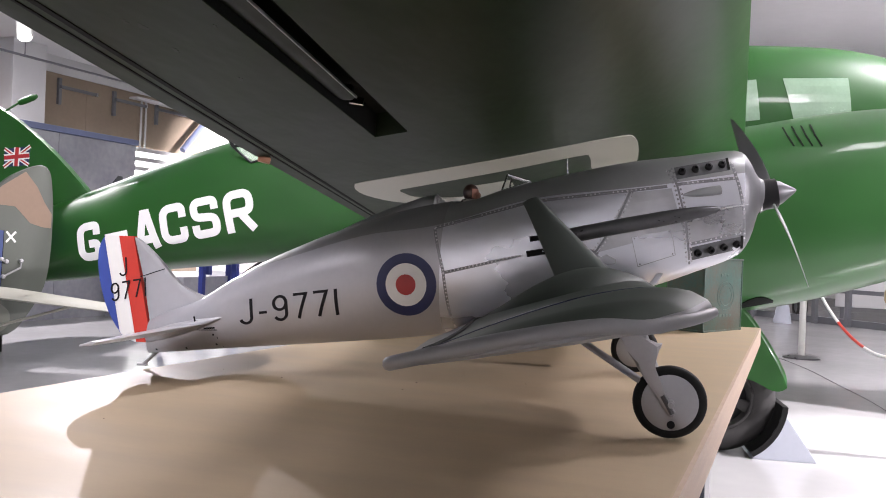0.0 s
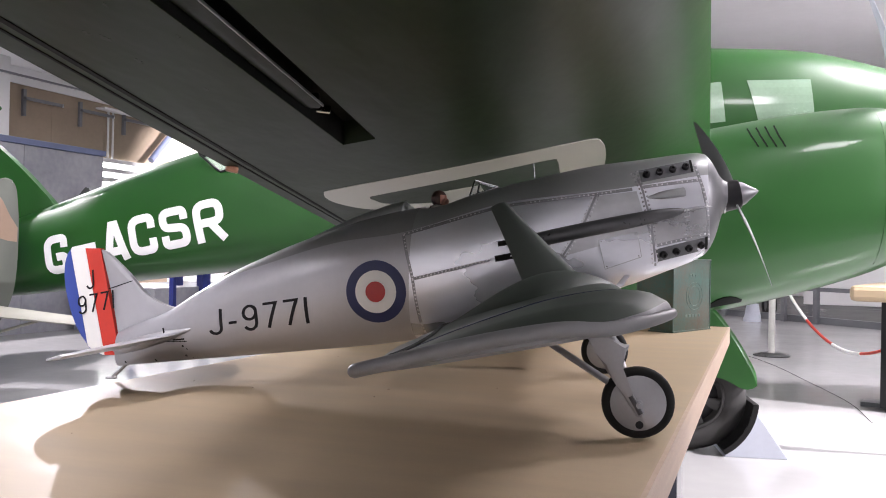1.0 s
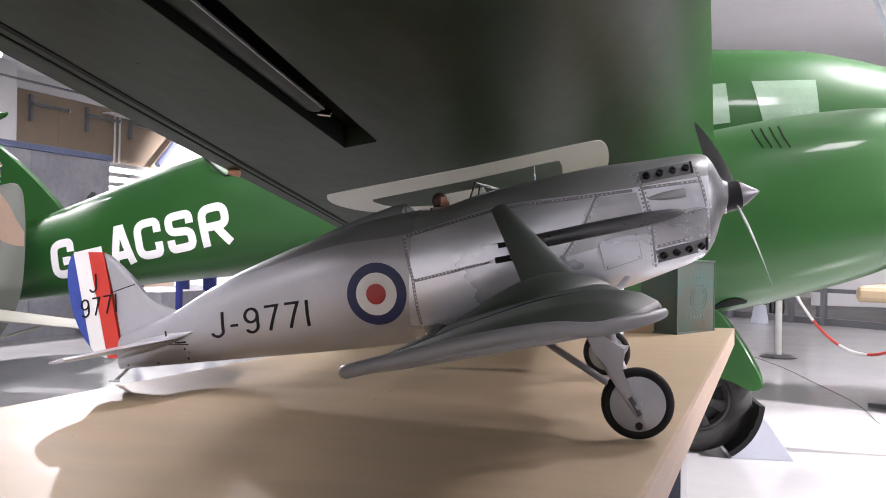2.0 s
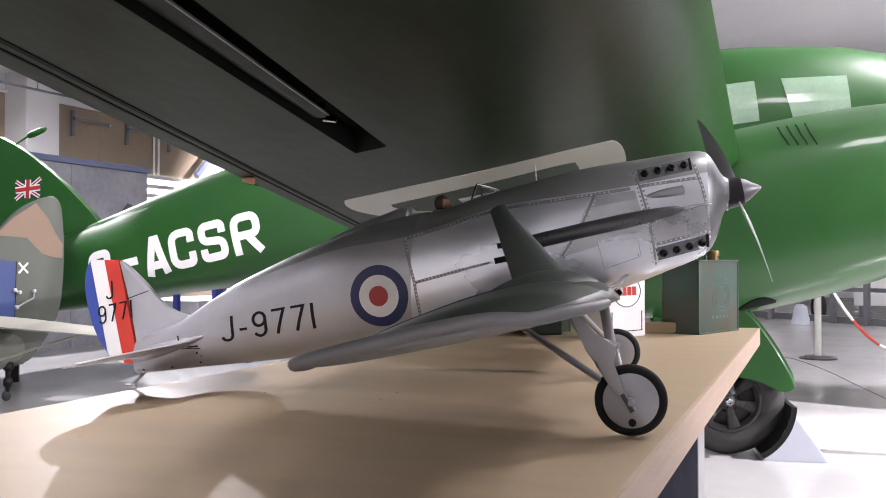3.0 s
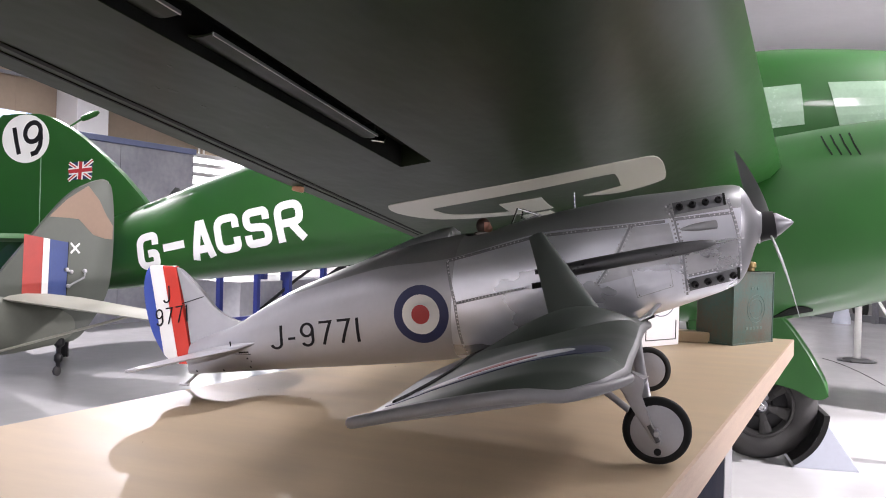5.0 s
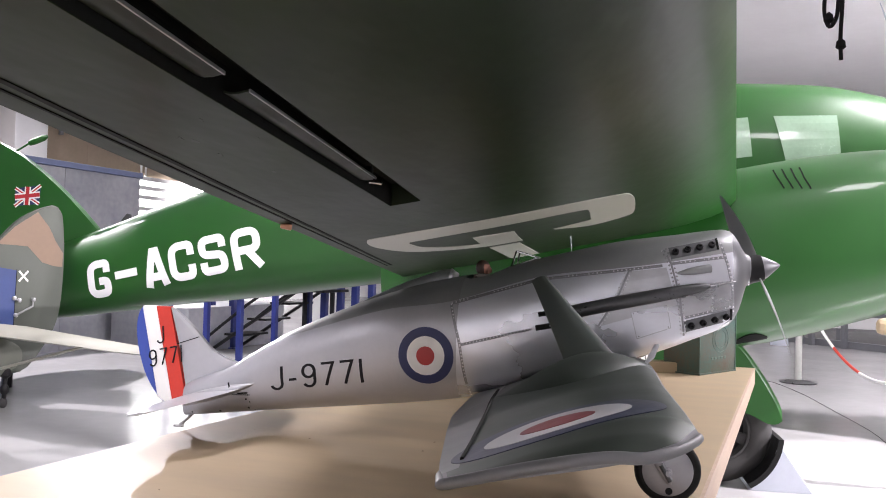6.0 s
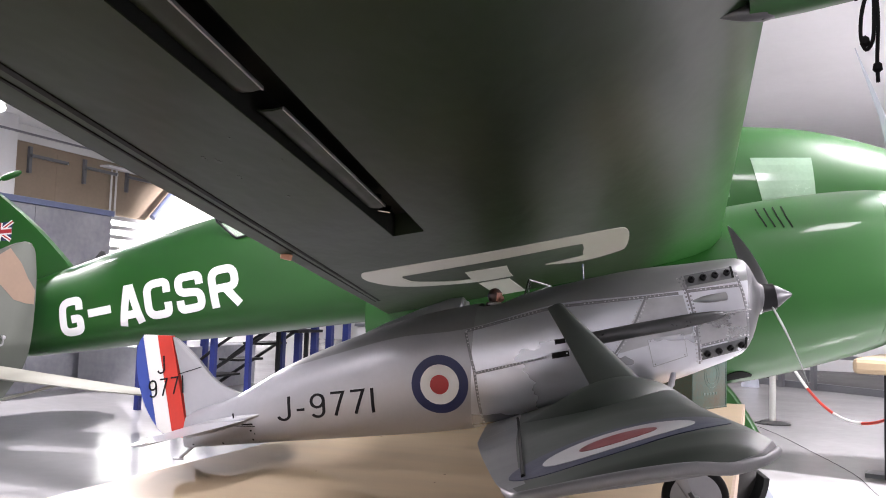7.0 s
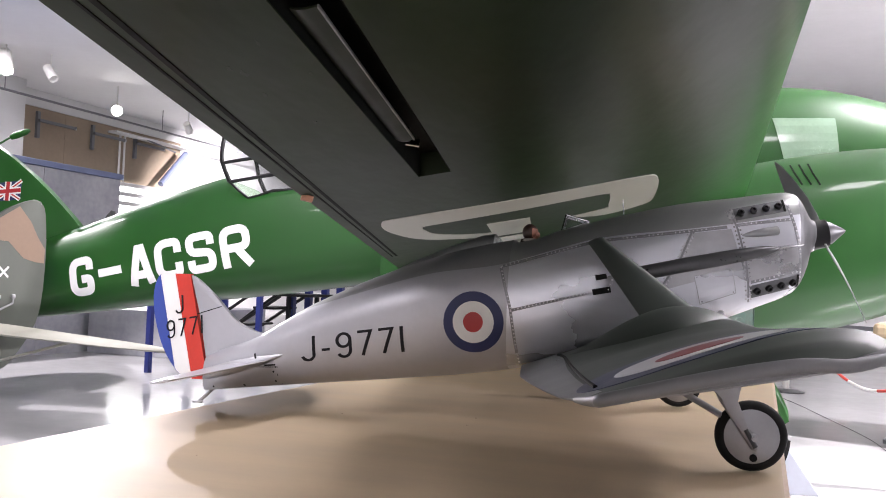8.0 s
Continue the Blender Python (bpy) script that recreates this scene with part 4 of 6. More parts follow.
def cockpit(q):
    """Sinks the cockpit's opening into the decking."""
    e = ((q.x + 0.572) / 0.062) ** 2 + (q.y / 0.075) ** 2
    if e < 1:
        q.z -= 0.07 * (1 - e ** 4)
    return q


def skin(u0, u1, n, low, high, mat, name, label="", turn=None, parent=None, count=33):
    """A band of the hull, both flanks or one, between two heights given as functions of u; None: right round below or above."""
    rows = []
    for k in range(n + 1):
        u = u0 + (u1 - u0) * k / n
        if low is None:
            a = mb.angle(u, high(u))
            rows.append(mb.ring(u, 180 - a, 360 + a, count))
        else:
            a = mb.angle(u, low(u))
            rows.append(mb.ring(u, a, 180 - a, count, turn=turn))
    bm, _ = grid(rows)
    return part(name, bm, mat, parent or model, label, 45)


rear = skin(-1.225, -0.6, 28, None, deck_z, SILVER, "rear_fuselage", "silver painted rear fuselage", count=49)
bm = bmesh.new()
bm.faces.new([bm.verts.new(p) for p in mb.ring(-1.225, 0, 360, 33)[:-1]])
part("tail_post", bm, SILVER, model)
front = skin(-0.6, -0.2, 22, None, deck_z, ALU, "front_fuselage", "polished metal front fuselage", count=49)
cowl_skin = skin(-0.2, -0.098, 8, None, deck_z, ALU, "engine_cowling", "polished metal engine cowling", count=49)
skin(-1.06, -0.6, 22, deck_z, None, SPINE_GREY, "rear_decking", "grey upper decking")
skin(-0.6, -0.46, 26, deck_z, None, GUNMETAL, "cockpit_decking", "dark grey decking round the open cockpit", cockpit, count=41)
skin(-0.46, -0.2, 14, deck_z, None, GUNMETAL, "front_decking", "dark grey upper decking")
skin(-0.2, -0.098, 8, deck_z, None, GUNMETAL, "cowl_decking", "dark grey upper cowling")
skin(-1.225, -1.06, 8, deck_z, None, SILVER, "tail_decking")
bm, vs = grid([mb.ring(u, 0, 360, 49)[:-1] for u in (-0.098, -0.092, -0.086, -0.08, -0.075, -0.071, -0.067, -0.062, -0.058)], close=True)
bm.faces.new(vs[-1])
part("nose_bowl", bm, NOSE_METAL, model, "rounded bare metal nose bowl", 60)


def on_model(q, out):
    return mb.point(q[0], q[1], out)


# roundel on the flank
for r, inner, mat, lift in ((0.0545, 0.0, NAVY, 0.0), (0.037, 0.0, WHITE_PAINT, 0.0008), (0.0178, 0.0, RED, 0.0016)):
    part("roundel_ring", disc(lambda q, o, lift=lift: on_model(q, o + lift), (-0.659, 0.8735), r, inner, depth=0.0006), mat, rear)
# serial on the flank
S0, S1 = Vector((-0.996, 0.779)), Vector((-0.784, 0.813))
base = (S1 - S0)


def serial_at(q, total=[1.0]):
    p = S0 + base * (q[0] / total[0])
    return (p.x + q[1] * -0.004, p.y + q[1] * 0.047)


_, width = word("J-9771", lambda q: q, 0.1, 0.14)
sheets, _ = word("J-9771", lambda q: serial_at(q, [width]), 0.105, 0.14)
part("serial_number", decal(sheets, on_model, depth=0.0006, across=2), INK, rear, "black painted serial number")

# seams with rows of rivets, on the near and the far flank
SEAMS = [
    ([(-0.614, 0.972), (-0.594, 0.9), (-0.578, 0.8)], 1, 0.0066),
    ([(-0.593, 0.897), (-0.46, 0.932)], 1, 0.0066),
    ([(-0.612, 0.974), (-0.449, 1.024), (-0.3, 1.045), (-0.226, 1.056)], 1, 0.0075),
    ([(-0.286, 1.045), (-0.303, 1.002), (-0.342, 0.937)], 2, 0.0072),
    ([(-0.223, 1.085), (-0.21, 1.058), (-0.194, 1.0), (-0.184, 0.928)], 2, 0.0075),
    ([(-0.121, 1.1), (-0.108, 1.06), (-0.1, 1.03), (-0.094, 0.97)], 1, 0.008),
    ([(-0.21, 1.06), (-0.112, 1.075)], 1, 0.0085),
    ([(-0.184, 0.962), (-0.096, 0.985)], 1, 0.0085),
    ([(-0.425, 0.94), (-0.415, 0.968)], 1, 0.009),
]
for pts, rows_n, gap in SEAMS:
    fine = []
    for a, b in zip(pts, pts[1:]):
        a, b = Vector(a), Vector(b)
        n = max(2, int((b - a).length / 0.012))
        fine += [a.lerp(b, k / n) for k in range(n)]
    fine.append(Vector(pts[-1]))
    seam = part("panel_seam", decal([stroke(fine, 0.0052 if rows_n == 1 else 0.0035, 0.02)], on_model, depth=0.0004, across=1), SEAM_GREY, front)
    rv = bmesh.new()
    for side in range(rows_n):
        acc = 0.0
        for a, b in zip(fine, fine[1:]):
            d = b - a
            n = Vector((-d.y, d.x)).normalized() * ((0.0005 if rows_n == 1 else 0.0042) if side == 0 else -0.0042)
            L = d.length
            while acc < L:
                c = a + d * (acc / L) + n
                tops = mb.point(c.x, c.y, 0.0026)
                ring = [mb.point(c.x + 0.0021 * math.cos(t), c.y + 0.0021 * math.sin(t), -0.0003) for t in [k * math.tau / 6 for k in range(6)]]
                tv = rv.verts.new(tops)
                rs = [rv.verts.new(q) for q in ring]
                for k in range(6):
                    rv.faces.new((tv, rs[k], rs[(k + 1) % 6]))
                acc += gap
            acc -= L
    part("rivet_strip", rv, RIVET, front, "strip of raised rivets", 80)

# plates of duller metal between the seams
for quad in (((-0.335, 0.942), (-0.198, 0.985), (-0.219, 1.053), (-0.289, 1.043)), ((-0.187, 0.963), (-0.098, 0.986), (-0.103, 1.03), (-0.199, 1.006))):
    q = [Vector(p) for p in quad]
    rows = [(q[0].lerp(q[1], k / 8), q[3].lerp(q[2], k / 8)) for k in range(9)]
    part("metal_plate", decal([rows], on_model, across=5, depth=0.0003), ALU_DARK, front, "smeared duller metal plate")

# exhaust ports in two recessed strips
for (x0, z0), (x1, z1), w in (((-0.213, 1.0785), (-0.126, 1.0985), 0.021), ((-0.183, 0.9455), (-0.097, 0.969), 0.021)):
    strip = part("exhaust_strip", decal([stroke([(x0, z0), (x1, z1)], w, 0.02)], on_model, depth=0.0008), STRIP_DARK, cowl_skin, "dull metal strip of exhaust ports")
    part("strip_shade", decal([stroke([(x1 - 0.003, z1), (x1 + 0.001, z1 + 0.0005)], w, 0.02)], lambda q, o: on_model(q, o + 0.001), depth=0.0005), DARK, strip)
    for k in range(4):
        f = 0.12 + 0.25 * k
        c = Vector((x0 + (x1 - x0) * f, z0 + (z1 - z0) * f))
        a, b = mb.point(c.x, c.y, -0.001), mb.point(c.x, c.y, 0.009)
        part("exhaust_port", lathe([(0, 0.0062), (0.004, 0.0066), (0.007, 0.006), (0.0075, 0.0035), (0.004, 0.003), (0.004, 0)], a, b, 14), BLACK, strip, "", 40)
# access panel, scoop, side pipe, small vents
pad = [Vector(p) for p in ((-0.281, 0.969), (-0.217, 0.9845), (-0.209, 0.943), (-0.269, 0.921))]
rows = [(pad[3].lerp(pad[2], k / 6), pad[0].lerp(pad[1], k / 6)) for k in range(7)]
hatch = part("access_panel", decal([rows], on_model, across=5, depth=0.0011), ALU, front, "flat metal access panel with corner screws")
for c0, c1 in zip(pad, pad[1:] + pad[:1]):
    part("panel_outline", decal([stroke([c0.lerp(c1, k / 6) for k in range(7)], 0.0008, 0.02)], lambda q, o: on_model(q, o + 0.0011), depth=0.0003, across=1), GUNMETAL, hatch)
for c in pad:
    cc = c.lerp((pad[0] + pad[2]) / 2, 0.13)
    part("screw", disc(lambda q, o: on_model(q, o + 0.0011), (cc.x, cc.y), 0.001, depth=0.0006, sides=8, rings=1), DARK, hatch)
scoop = [mb.point(-0.206 + 0.066 * k / 8, 1.0415 + 0.012 * k / 8, -0.003 + 0.004 * min(1, k / 5)) for k in range(9)]
part("air_scoop", tube(scoop, [0.0015, 0.003, 0.0045, 0.006, 0.007, 0.0075, 0.0078, 0.0078, 0.0078], 12), GUNMETAL, cowl_skin, "small dark scoop", 50)
pipe_c = [(-0.395, 0.9645), (-0.38, 0.968), (-0.36, 0.973), (-0.3, 0.987), (-0.24, 1.0), (-0.2, 1.009), (-0.165, 1.0165), (-0.15, 1.02), (-0.137, 1.0235)]
part("side_pipe", tube([mb.point(u, z, 0.007) for u, z in pipe_c], [0.0125, 0.0125, 0.0125, 0.0125, 0.0125, 0.0115, 0.009, 0.006, 0.001], 16), DARK_METAL, front, "long dark grey side pipe with a pointed nose", 50)
part("pipe_fin", tube([mb.point(u, z, 0.004) for u, z in ((-0.158, 1.0165), (-0.14, 1.022), (-0.118, 1.027), (-0.096, 1.031))], [0.002, 0.0075, 0.006, 0.002], 10, flat=0.5, flat_dir=(0, 0, 1)), STEEL, front, "bright pointed fairing", 50)
for x, z, w, h in ((-0.4385, 0.9615, 0.019, 0.009), (-0.437, 0.9375, 0.031, 0.0105)):
    part("vent_slot", decal([stroke([(x - w / 2, z - w * 0.1), (x + w / 2, z + w * 0.1)], h, 0.02)], on_model, depth=0.0008), DARK, front, "black vent slot")

# headrest, pilot figure and windscreen
hb = bmesh.new()
grid([[(u, y * w, z0 + (z1 - z0) * h) for y, h in ((-1, 0), (-0.9, 0.5), (-0.55, 0.9), (0, 1.0), (0.55, 0.9), (0.9, 0.5), (1, 0))] for u, w, z0, z1 in ((-0.86, 0.004, 0.945, 0.951), (-0.8, 0.02, 0.965, 0.981), (-0.73, 0.034, 0.985, 1.012), (-0.665, 0.042, 1.0, 1.036), (-0.64, 0.044, 1.0, 1.04), (-0.636, 0.04, 1.004, 1.036), (-0.634, 0.03, 1.008, 1.03))], bm=hb)
part("headrest", hb, GUNMETAL, model, "dark faired headrest", 40)
part("headrest_pad", box(-0.638, -0.63, -0.028, 0.028, 0.996, 1.032, 0.004), WHITE_DULL, model, "pale headrest pad")
ws = [(-0.512, -0.05, 1.046), (-0.505, -0.03, 1.078), (-0.505, 0.03, 1.078), (-0.512, 0.05, 1.046), (-0.462, 0.03, 1.066), (-0.462, -0.03, 1.066)]
frame_bars = ((0, 1), (1, 2), (2, 3), (1, 5), (2, 4), (0, 5), (3, 4))
wind = part("windscreen", tube([ws[0], ws[1]], 0.0018, 6), STEEL, model, "small framed windscreen")
for a, b in frame_bars[1:]:
    part("screen_bar", tube([ws[a], ws[b]], 0.0018, 6), STEEL, wind)
for f in ((0, 1, 5), (1, 2, 4, 5), (2, 3, 4)):
    bm = bmesh.new()
    bm.faces.new([bm.verts.new(ws[i]) for i in f])
    part("screen_pane", bm, GLASS, wind)
part("aerial", tube([(-0.397, 0.0, 1.075), (-0.4, 0.0, 1.112)], 0.0011, 6), STEEL, model, "thin upright aerial")

# wings
SEC = [(0.0, -0.245, -0.576, 0.868, 0.792, 0.06), (0.14, -0.243, -0.572, 0.868, 0.796, 0.06), (0.3, -0.245, -0.561, 0.878, 0.803, 0.075), (0.44, -0.245, -0.551, 0.884, 0.81, 0.08), (0.6, -0.243, -0.527, 0.89, 0.821, 0.05), (0.75, -0.24, -0.502, 0.897, 0.831, 0.044), (0.88, -0.238, -0.48, 0.902, 0.841, 0.047), (0.98, -0.236, -0.46, 0.902, 0.852, 0.056), (1.02, -0.252, -0.45, 0.9, 0.858, 0.04), (1.04, -0.29, -0.445, 0.894, 0.863, 0.016)]


def wing_point(lat, s, top, out=0.0):
    """s: 0 at the trailing edge, 1 at the leading edge."""
    i = max(k for k in range(len(SEC) - 1) if SEC[k][0] <= lat + 1e-9)
    a, b = SEC[i], SEC[i + 1]
    t = (lat - a[0]) / (b[0] - a[0])
    _, le, te, zl, zt, th = (p + (q - p) * t for p, q in zip(a, b))
    u = te + (le - te) * s
    z = zt + (zl - zt) * s
    hump = 1.75 * math.sqrt(max(0.0, 1 - s)) * max(0.0, s) ** 1.15
    z += th * (hump * 0.72 + 0.04) if top else th * (0.04 - 0.06 * (1 - s ** 12) * (1 - (1 - s) ** 12) - hump * 0.06)
    z += (0.0008 if top else -0.0012) * math.sqrt(max(0.0, 1 - s ** 4))
    return u, z + (out if top else -out)


def wing_loop(lat, s0, s1, n, top):
    return [wing_point(lat, s0 + (s1 - s0) * k / n, top) for k in range(n + 1)]


def band(side, s0, s1, n, top, lat0, lat1, m, mat, name, label, parent, extra=None):
    rows = []
    for k in range(m + 1):
        lat = lat0 + (lat1 - lat0) * k / m
        a, b = (f(lat) if callable(f) else f for f in (s0, s1))
        loop = [wing_point(lat, a + (b - a) * j / n, True) for j in range(n + 1)] if top else extra(lat)
        rows.append([(u, side * lat, z) for u, z in loop])
    bm, _ = grid(rows)
    return part(name, bm, mat, parent, label, 50)


def hinge_share(lat):
    """Where the hinge line of the aileron lies across the chord."""
    return 0.2 - 0.226 * max(0.0, lat - 0.434)


def make_wing(side):
    lw = band(side, hinge_share, 0.982, 20, True, 0.1, 0.965, 26, CAMO, "wing_upper_skin", "dark green-grey upper wing skin", model)
    band(side, 0.982, 1.0, 6, True, 0.1, 0.965, 26, TIP_GREY, "leading_edge", "dull silver leading edge", lw)
    band(side, 0, 1, 0, False, 0.1, 0.965, 26, TIP_GREY, "wing_lower_skin", "dull silver lower wing skin", lw, lambda lat: [wing_point(lat, 0.0, True)] + wing_loop(lat, 0.004, 0.9, 14, False) + wing_loop(lat, 0.92, 1.0, 5, False))
    band(side, 0.0, 0.2, 6, True, 0.1, 0.43, 10, WING_GREY, "inner_trailing_edge", "grey inner trailing edge", lw)
    band(side, 0.0, hinge_share, 6, True, 0.434, 0.965, 18, WING_GREY, "aileron", "grey aileron", lw)
    tip_rows = []
    for k in range(13):
        lat = 0.965 + 0.0749 * k / 12
        tip_rows.append([(u, side * lat, z) for u, z in wing_loop(lat, 0.982, 1, 5, True) + wing_loop(lat, 1, 0, 16, False) + wing_loop(lat, 0, 0.03, 2, True)])
    bm, vs = grid(tip_rows)
    part("wing_tip", bm, TIP_GREY, lw, "rounded dull silver wing tip", 60)
    bm, vs = grid([[(u, side * (0.965 + 0.0749 * k / 12), z) for u, z in wing_loop(0.965 + 0.0749 * k / 12, 0.03, 0.982, 20, True)] for k in range(13)])
    part("tip_upper_skin", bm, CAMO, lw, "dark upper skin of the wing tip", 60)
    end = wing_loop(1.0399, 0, 1, 16, True) + wing_loop(1.0399, 1, 0, 16, False)[1:-1]
    bm = bmesh.new()
    bm.faces.new([bm.verts.new((u, side * 1.0399, z)) for u, z in end])
    part("tip_edge", bm, TIP_GREY, lw)
    # rounded rim along the edge of the tip
    edge = [(lat, 0.0) for lat in (0.95, 0.98, 1.005, 1.025, 1.036)] + [(1.0395, f) for f in (0.12, 0.3, 0.5, 0.7, 0.88)] + [(lat, 1.0) for lat in (1.036, 1.025, 1.005, 0.98, 0.96)]
    rim = curve_points([(wing_point(lat, f, True)[0], side * lat, (wing_point(lat, f, True)[1] * 0.75 + wing_point(lat, f, False)[1] * 0.25)) for lat, f in edge], 3)
    part("tip_rim", tube(rim, [0.002 + 0.0035 * math.sin(math.pi * k / (len(rim) - 1)) ** 0.6 for k in range(len(rim))], 10), TIP_GREY, lw, "rounded dull silver rim of the wing tip", 60)
    # hinge rod of the aileron
    rod = [(-0.505 + 0.055 * k / 10, 0.25 + 0.67 * k / 10) for k in range(11)]

    def on_top(q, out):
        lat = min(q[1], 1.03)
        te, le = wing_point(lat, 0, True)[0], wing_point(lat, 1, True)[0]
        u, z = wing_point(lat, min(0.995, max(0.01, (q[0] - te) / (le - te))), True, out)
        return Vector((u, side * lat, z))
    part("aileron_hinge", tube([on_top(q, 0.0015) for q in rod], 0.0022, 6), DARK, lw, "dark hinge rod of the aileron")
    # roundel on the upper skin
    for r, mat, lift in ((0.104, NAVY_DULL, 0.0003), (0.0715, WHITE_DULL, 0.0008), (0.0365, RED_DULL, 0.0013)):
        part("wing_roundel", disc(lambda q, o, lift=lift: on_top(q, o + lift), (-0.362, 0.883), r, depth=0.0005, sides=64, rings=10, stretch=(1, 1 - 0.8 * max(0, r - 0.0715))), mat, lw, "faded roundel on the upper wing")
    # strut from the upper fuselage down to the wing, and the fairing at its foot
    top_c, foot = Vector((-0.448, side * 0.138, 1.024)), Vector((-0.338, side * 0.425, 0.9))
    across = (Vector((0.03, side * 0.36, 1)) - (foot - top_c) * ((Vector((0.03, side * 0.36, 1)).dot(foot - top_c)) / (foot - top_c).length_squared)).normalized()
    rows = []
    for k in range(15):
        t = min(1.0, k / 10)
        sunk = max(0, k - 10) / 4
        c = top_c.lerp(foot, t) + Vector((0, side * 0.012, -0.034)) * sunk
        ch = 0.015 + 0.024 * t ** 1.1 + 0.02 * sunk
        th = 0.0065 + 0.005 * t
        sect = [(1.0, 0.0), (0.85, 0.55), (0.5, 0.95), (0.0, 1.0), (-0.5, 0.7), (-0.9, 0.25), (-1.0, 0.0), (-0.9, -0.25), (-0.5, -0.7), (0.0, -1.0), (0.5, -0.95), (0.85, -0.55)]
        rows.append([c + Vector((1, 0, 0.22)) * (ch * f) + across * (th * g) for f, g in sect])
    bm, vs = grid(rows, close=True)
    bm.faces.new(vs[0])
    part("wing_strut", bm, STRUT_GREY, model, "dark faired strut from fuselage to wing", 40)
    rows = []
    for k in range(17):
        t = k / 16
        s = 0.2 + 0.77 * t
        wv = 0.125 * math.sin(math.pi * min(1, t * 1.02)) ** 0.7 + 0.002
        h = 0.022 * math.sin(math.pi * t ** 1.15) ** 1.3
        row = []
        for j in range(13):
            f = -1 + 2 * j / 12
            u, z = wing_point(0.42 + wv * f, s, True)
            row.append((u, side * (0.42 + wv * f), z - 0.003 + (h + 0.003) * (1 - f * f) ** 0.8))
        rows.append(row)
    bm, _ = grid(rows)
    part("strut_fairing", bm, CAMO, lw, "smooth dark fairing at the strut's foot", 60)
    return lw


make_wing(-1)
make_wing(1)

# tail
fin_pts = curve_points([(-1.075, 0.82), (-1.12, 0.827), (-1.165, 0.848), (-1.21, 0.893), (-1.25, 0.927), (-1.268, 0.9365)], 5)
rud = curve_points([(-1.268, 0.9368), (-1.3, 0.9405), (-1.33, 0.9405), (-1.345, 0.92), (-1.349, 0.885), (-1.342, 0.84), (-1.325, 0.79), (-1.3, 0.75), (-1.275, 0.73), (-1.247, 0.7225), (-1.228, 0.728)], 5)
fin_ob = part("fin", slab(fin_pts + [(-1.24, 0.84), (-1.226, 0.76), (-1.12, 0.79)], -0.006, 0.006, 0.003), SILVER, model, "silver tail fin", 50)


def rudder_band(f0, f1, mat, label):
    """A vertical stripe of the rudder between two shares of its breadth."""
    rows = []
    outline = []
    zs = [0.7245 + (0.9385 - 0.7245) * k / 40 for k in range(41)]
    for z in zs:
        hinge = -1.222 - (z - 0.727) / (0.9368 - 0.727) * 0.046
        back = min(p[0] for p in [(a[0] + (b[0] - a[0]) * (z - a[1]) / (b[1] - a[1] + 1e-9),) for a, b in zip(rud, rud[1:]) if (a[1] - z) * (b[1] - z) <= 0 and abs(a[1] - b[1]) > 1e-6] + [(hinge,)])
        edge0, edge1 = hinge - 0.135 * f0, hinge - 0.135 * f1
        outline.append((z, max(back, edge0), max(back, edge1)))
    bm = bmesh.new()
    rows = []
    for z, a, b in outline:
        rows.append([(a, -0.0065, z), (b, -0.0055 + 0.002 * (f1 > 0.9), z), (b, 0.0055, z), (a, 0.0065, z)])
    grid(rows, bm=bm, close=True)
    bmesh.ops.holes_fill(bm, edges=bm.edges)
    bmesh.ops.dissolve_degenerate(bm, dist=1e-5, edges=bm.edges)
    return part("rudder_stripe", bm, mat, fin_ob, label)


rudder_band(0.0, 0.25, RED_BRIGHT, "red rudder stripe")
rudder_band(0.25, 0.5, WHITE_PAINT, "white rudder stripe")
rudder_band(0.5, 1.02, BLUE, "blue rudder stripe")
bm = bmesh.new()
for text, x0, z0, sc in (("J", -1.296, 0.855, 0.037), ("9771", -1.314, 0.803, 0.037)):
    sheets, _ = word(text, lambda q: (x0 + q[0] * sc * 0.95 - q[1] * 0.003, z0 + q[0] * sc * 0.19 + q[1] * sc), 0.09, 0.14)
    decal(sheets, lambda q, o: Vector((q[0], -0.0072 - o, q[1])), bm, across=1, depth=0.0005)
part("rudder_serial", bm, INK, fin_ob, "black serial on the rudder")
part("fin_joint", tube([(-1.25, -0.0064, 0.857), (-1.197, -0.0064, 0.875)], 0.0009, 5), DARK, fin_ob)

TAILPLANE = [(0.02, -1.06, -1.238), (0.08, -1.066, -1.238), (0.14, -1.074, -1.236), (0.19, -1.085, -1.231), (0.23, -1.098, -1.223), (0.258, -1.112, -1.211), (0.277, -1.126, -1.197), (0.289, -1.14, -1.183), (0.295, -1.154, -1.168)]
for side in (-1, 1):
    rows = []
    for lat, le, te in TAILPLANE:
        th = 0.008 * (1 - 2.0 * lat)
        zc = 0.757
        rows.append([(te + (le - te) * f, side * lat, zc + 0.22 * (te + (le - te) * f + 1.16) + sg * th * math.sin(math.pi * min(1, 0.05 + f) ** 0.7)) for f, sg in ((0, 1), (0.25, 1), (0.5, 1), (0.75, 1), (0.92, 1), (1, 0), (0.92, -1), (0.75, -1), (0.5, -1), (0.25, -1), (0, -1))])
    bm, vs = grid(rows, close=True)
    bm.faces.new(vs[-1])
    part("tailplane", bm, SILVER, model, "silver tailplane", 50)
    # fairing of the tailplane root
part("tailplane_fairing", tube([(-1.21, -0.036, 0.74), (-1.15, -0.05, 0.757), (-1.09, -0.062, 0.774), (-1.04, -0.068, 0.789)], [0.011, 0.013, 0.01, 0.002], 10), SILVER, model, "", 50)
part("control_horn", tube([(-1.094, -0.067, 0.775), (-1.096, -0.069, 0.789)], 0.0018, 6), INK, model)
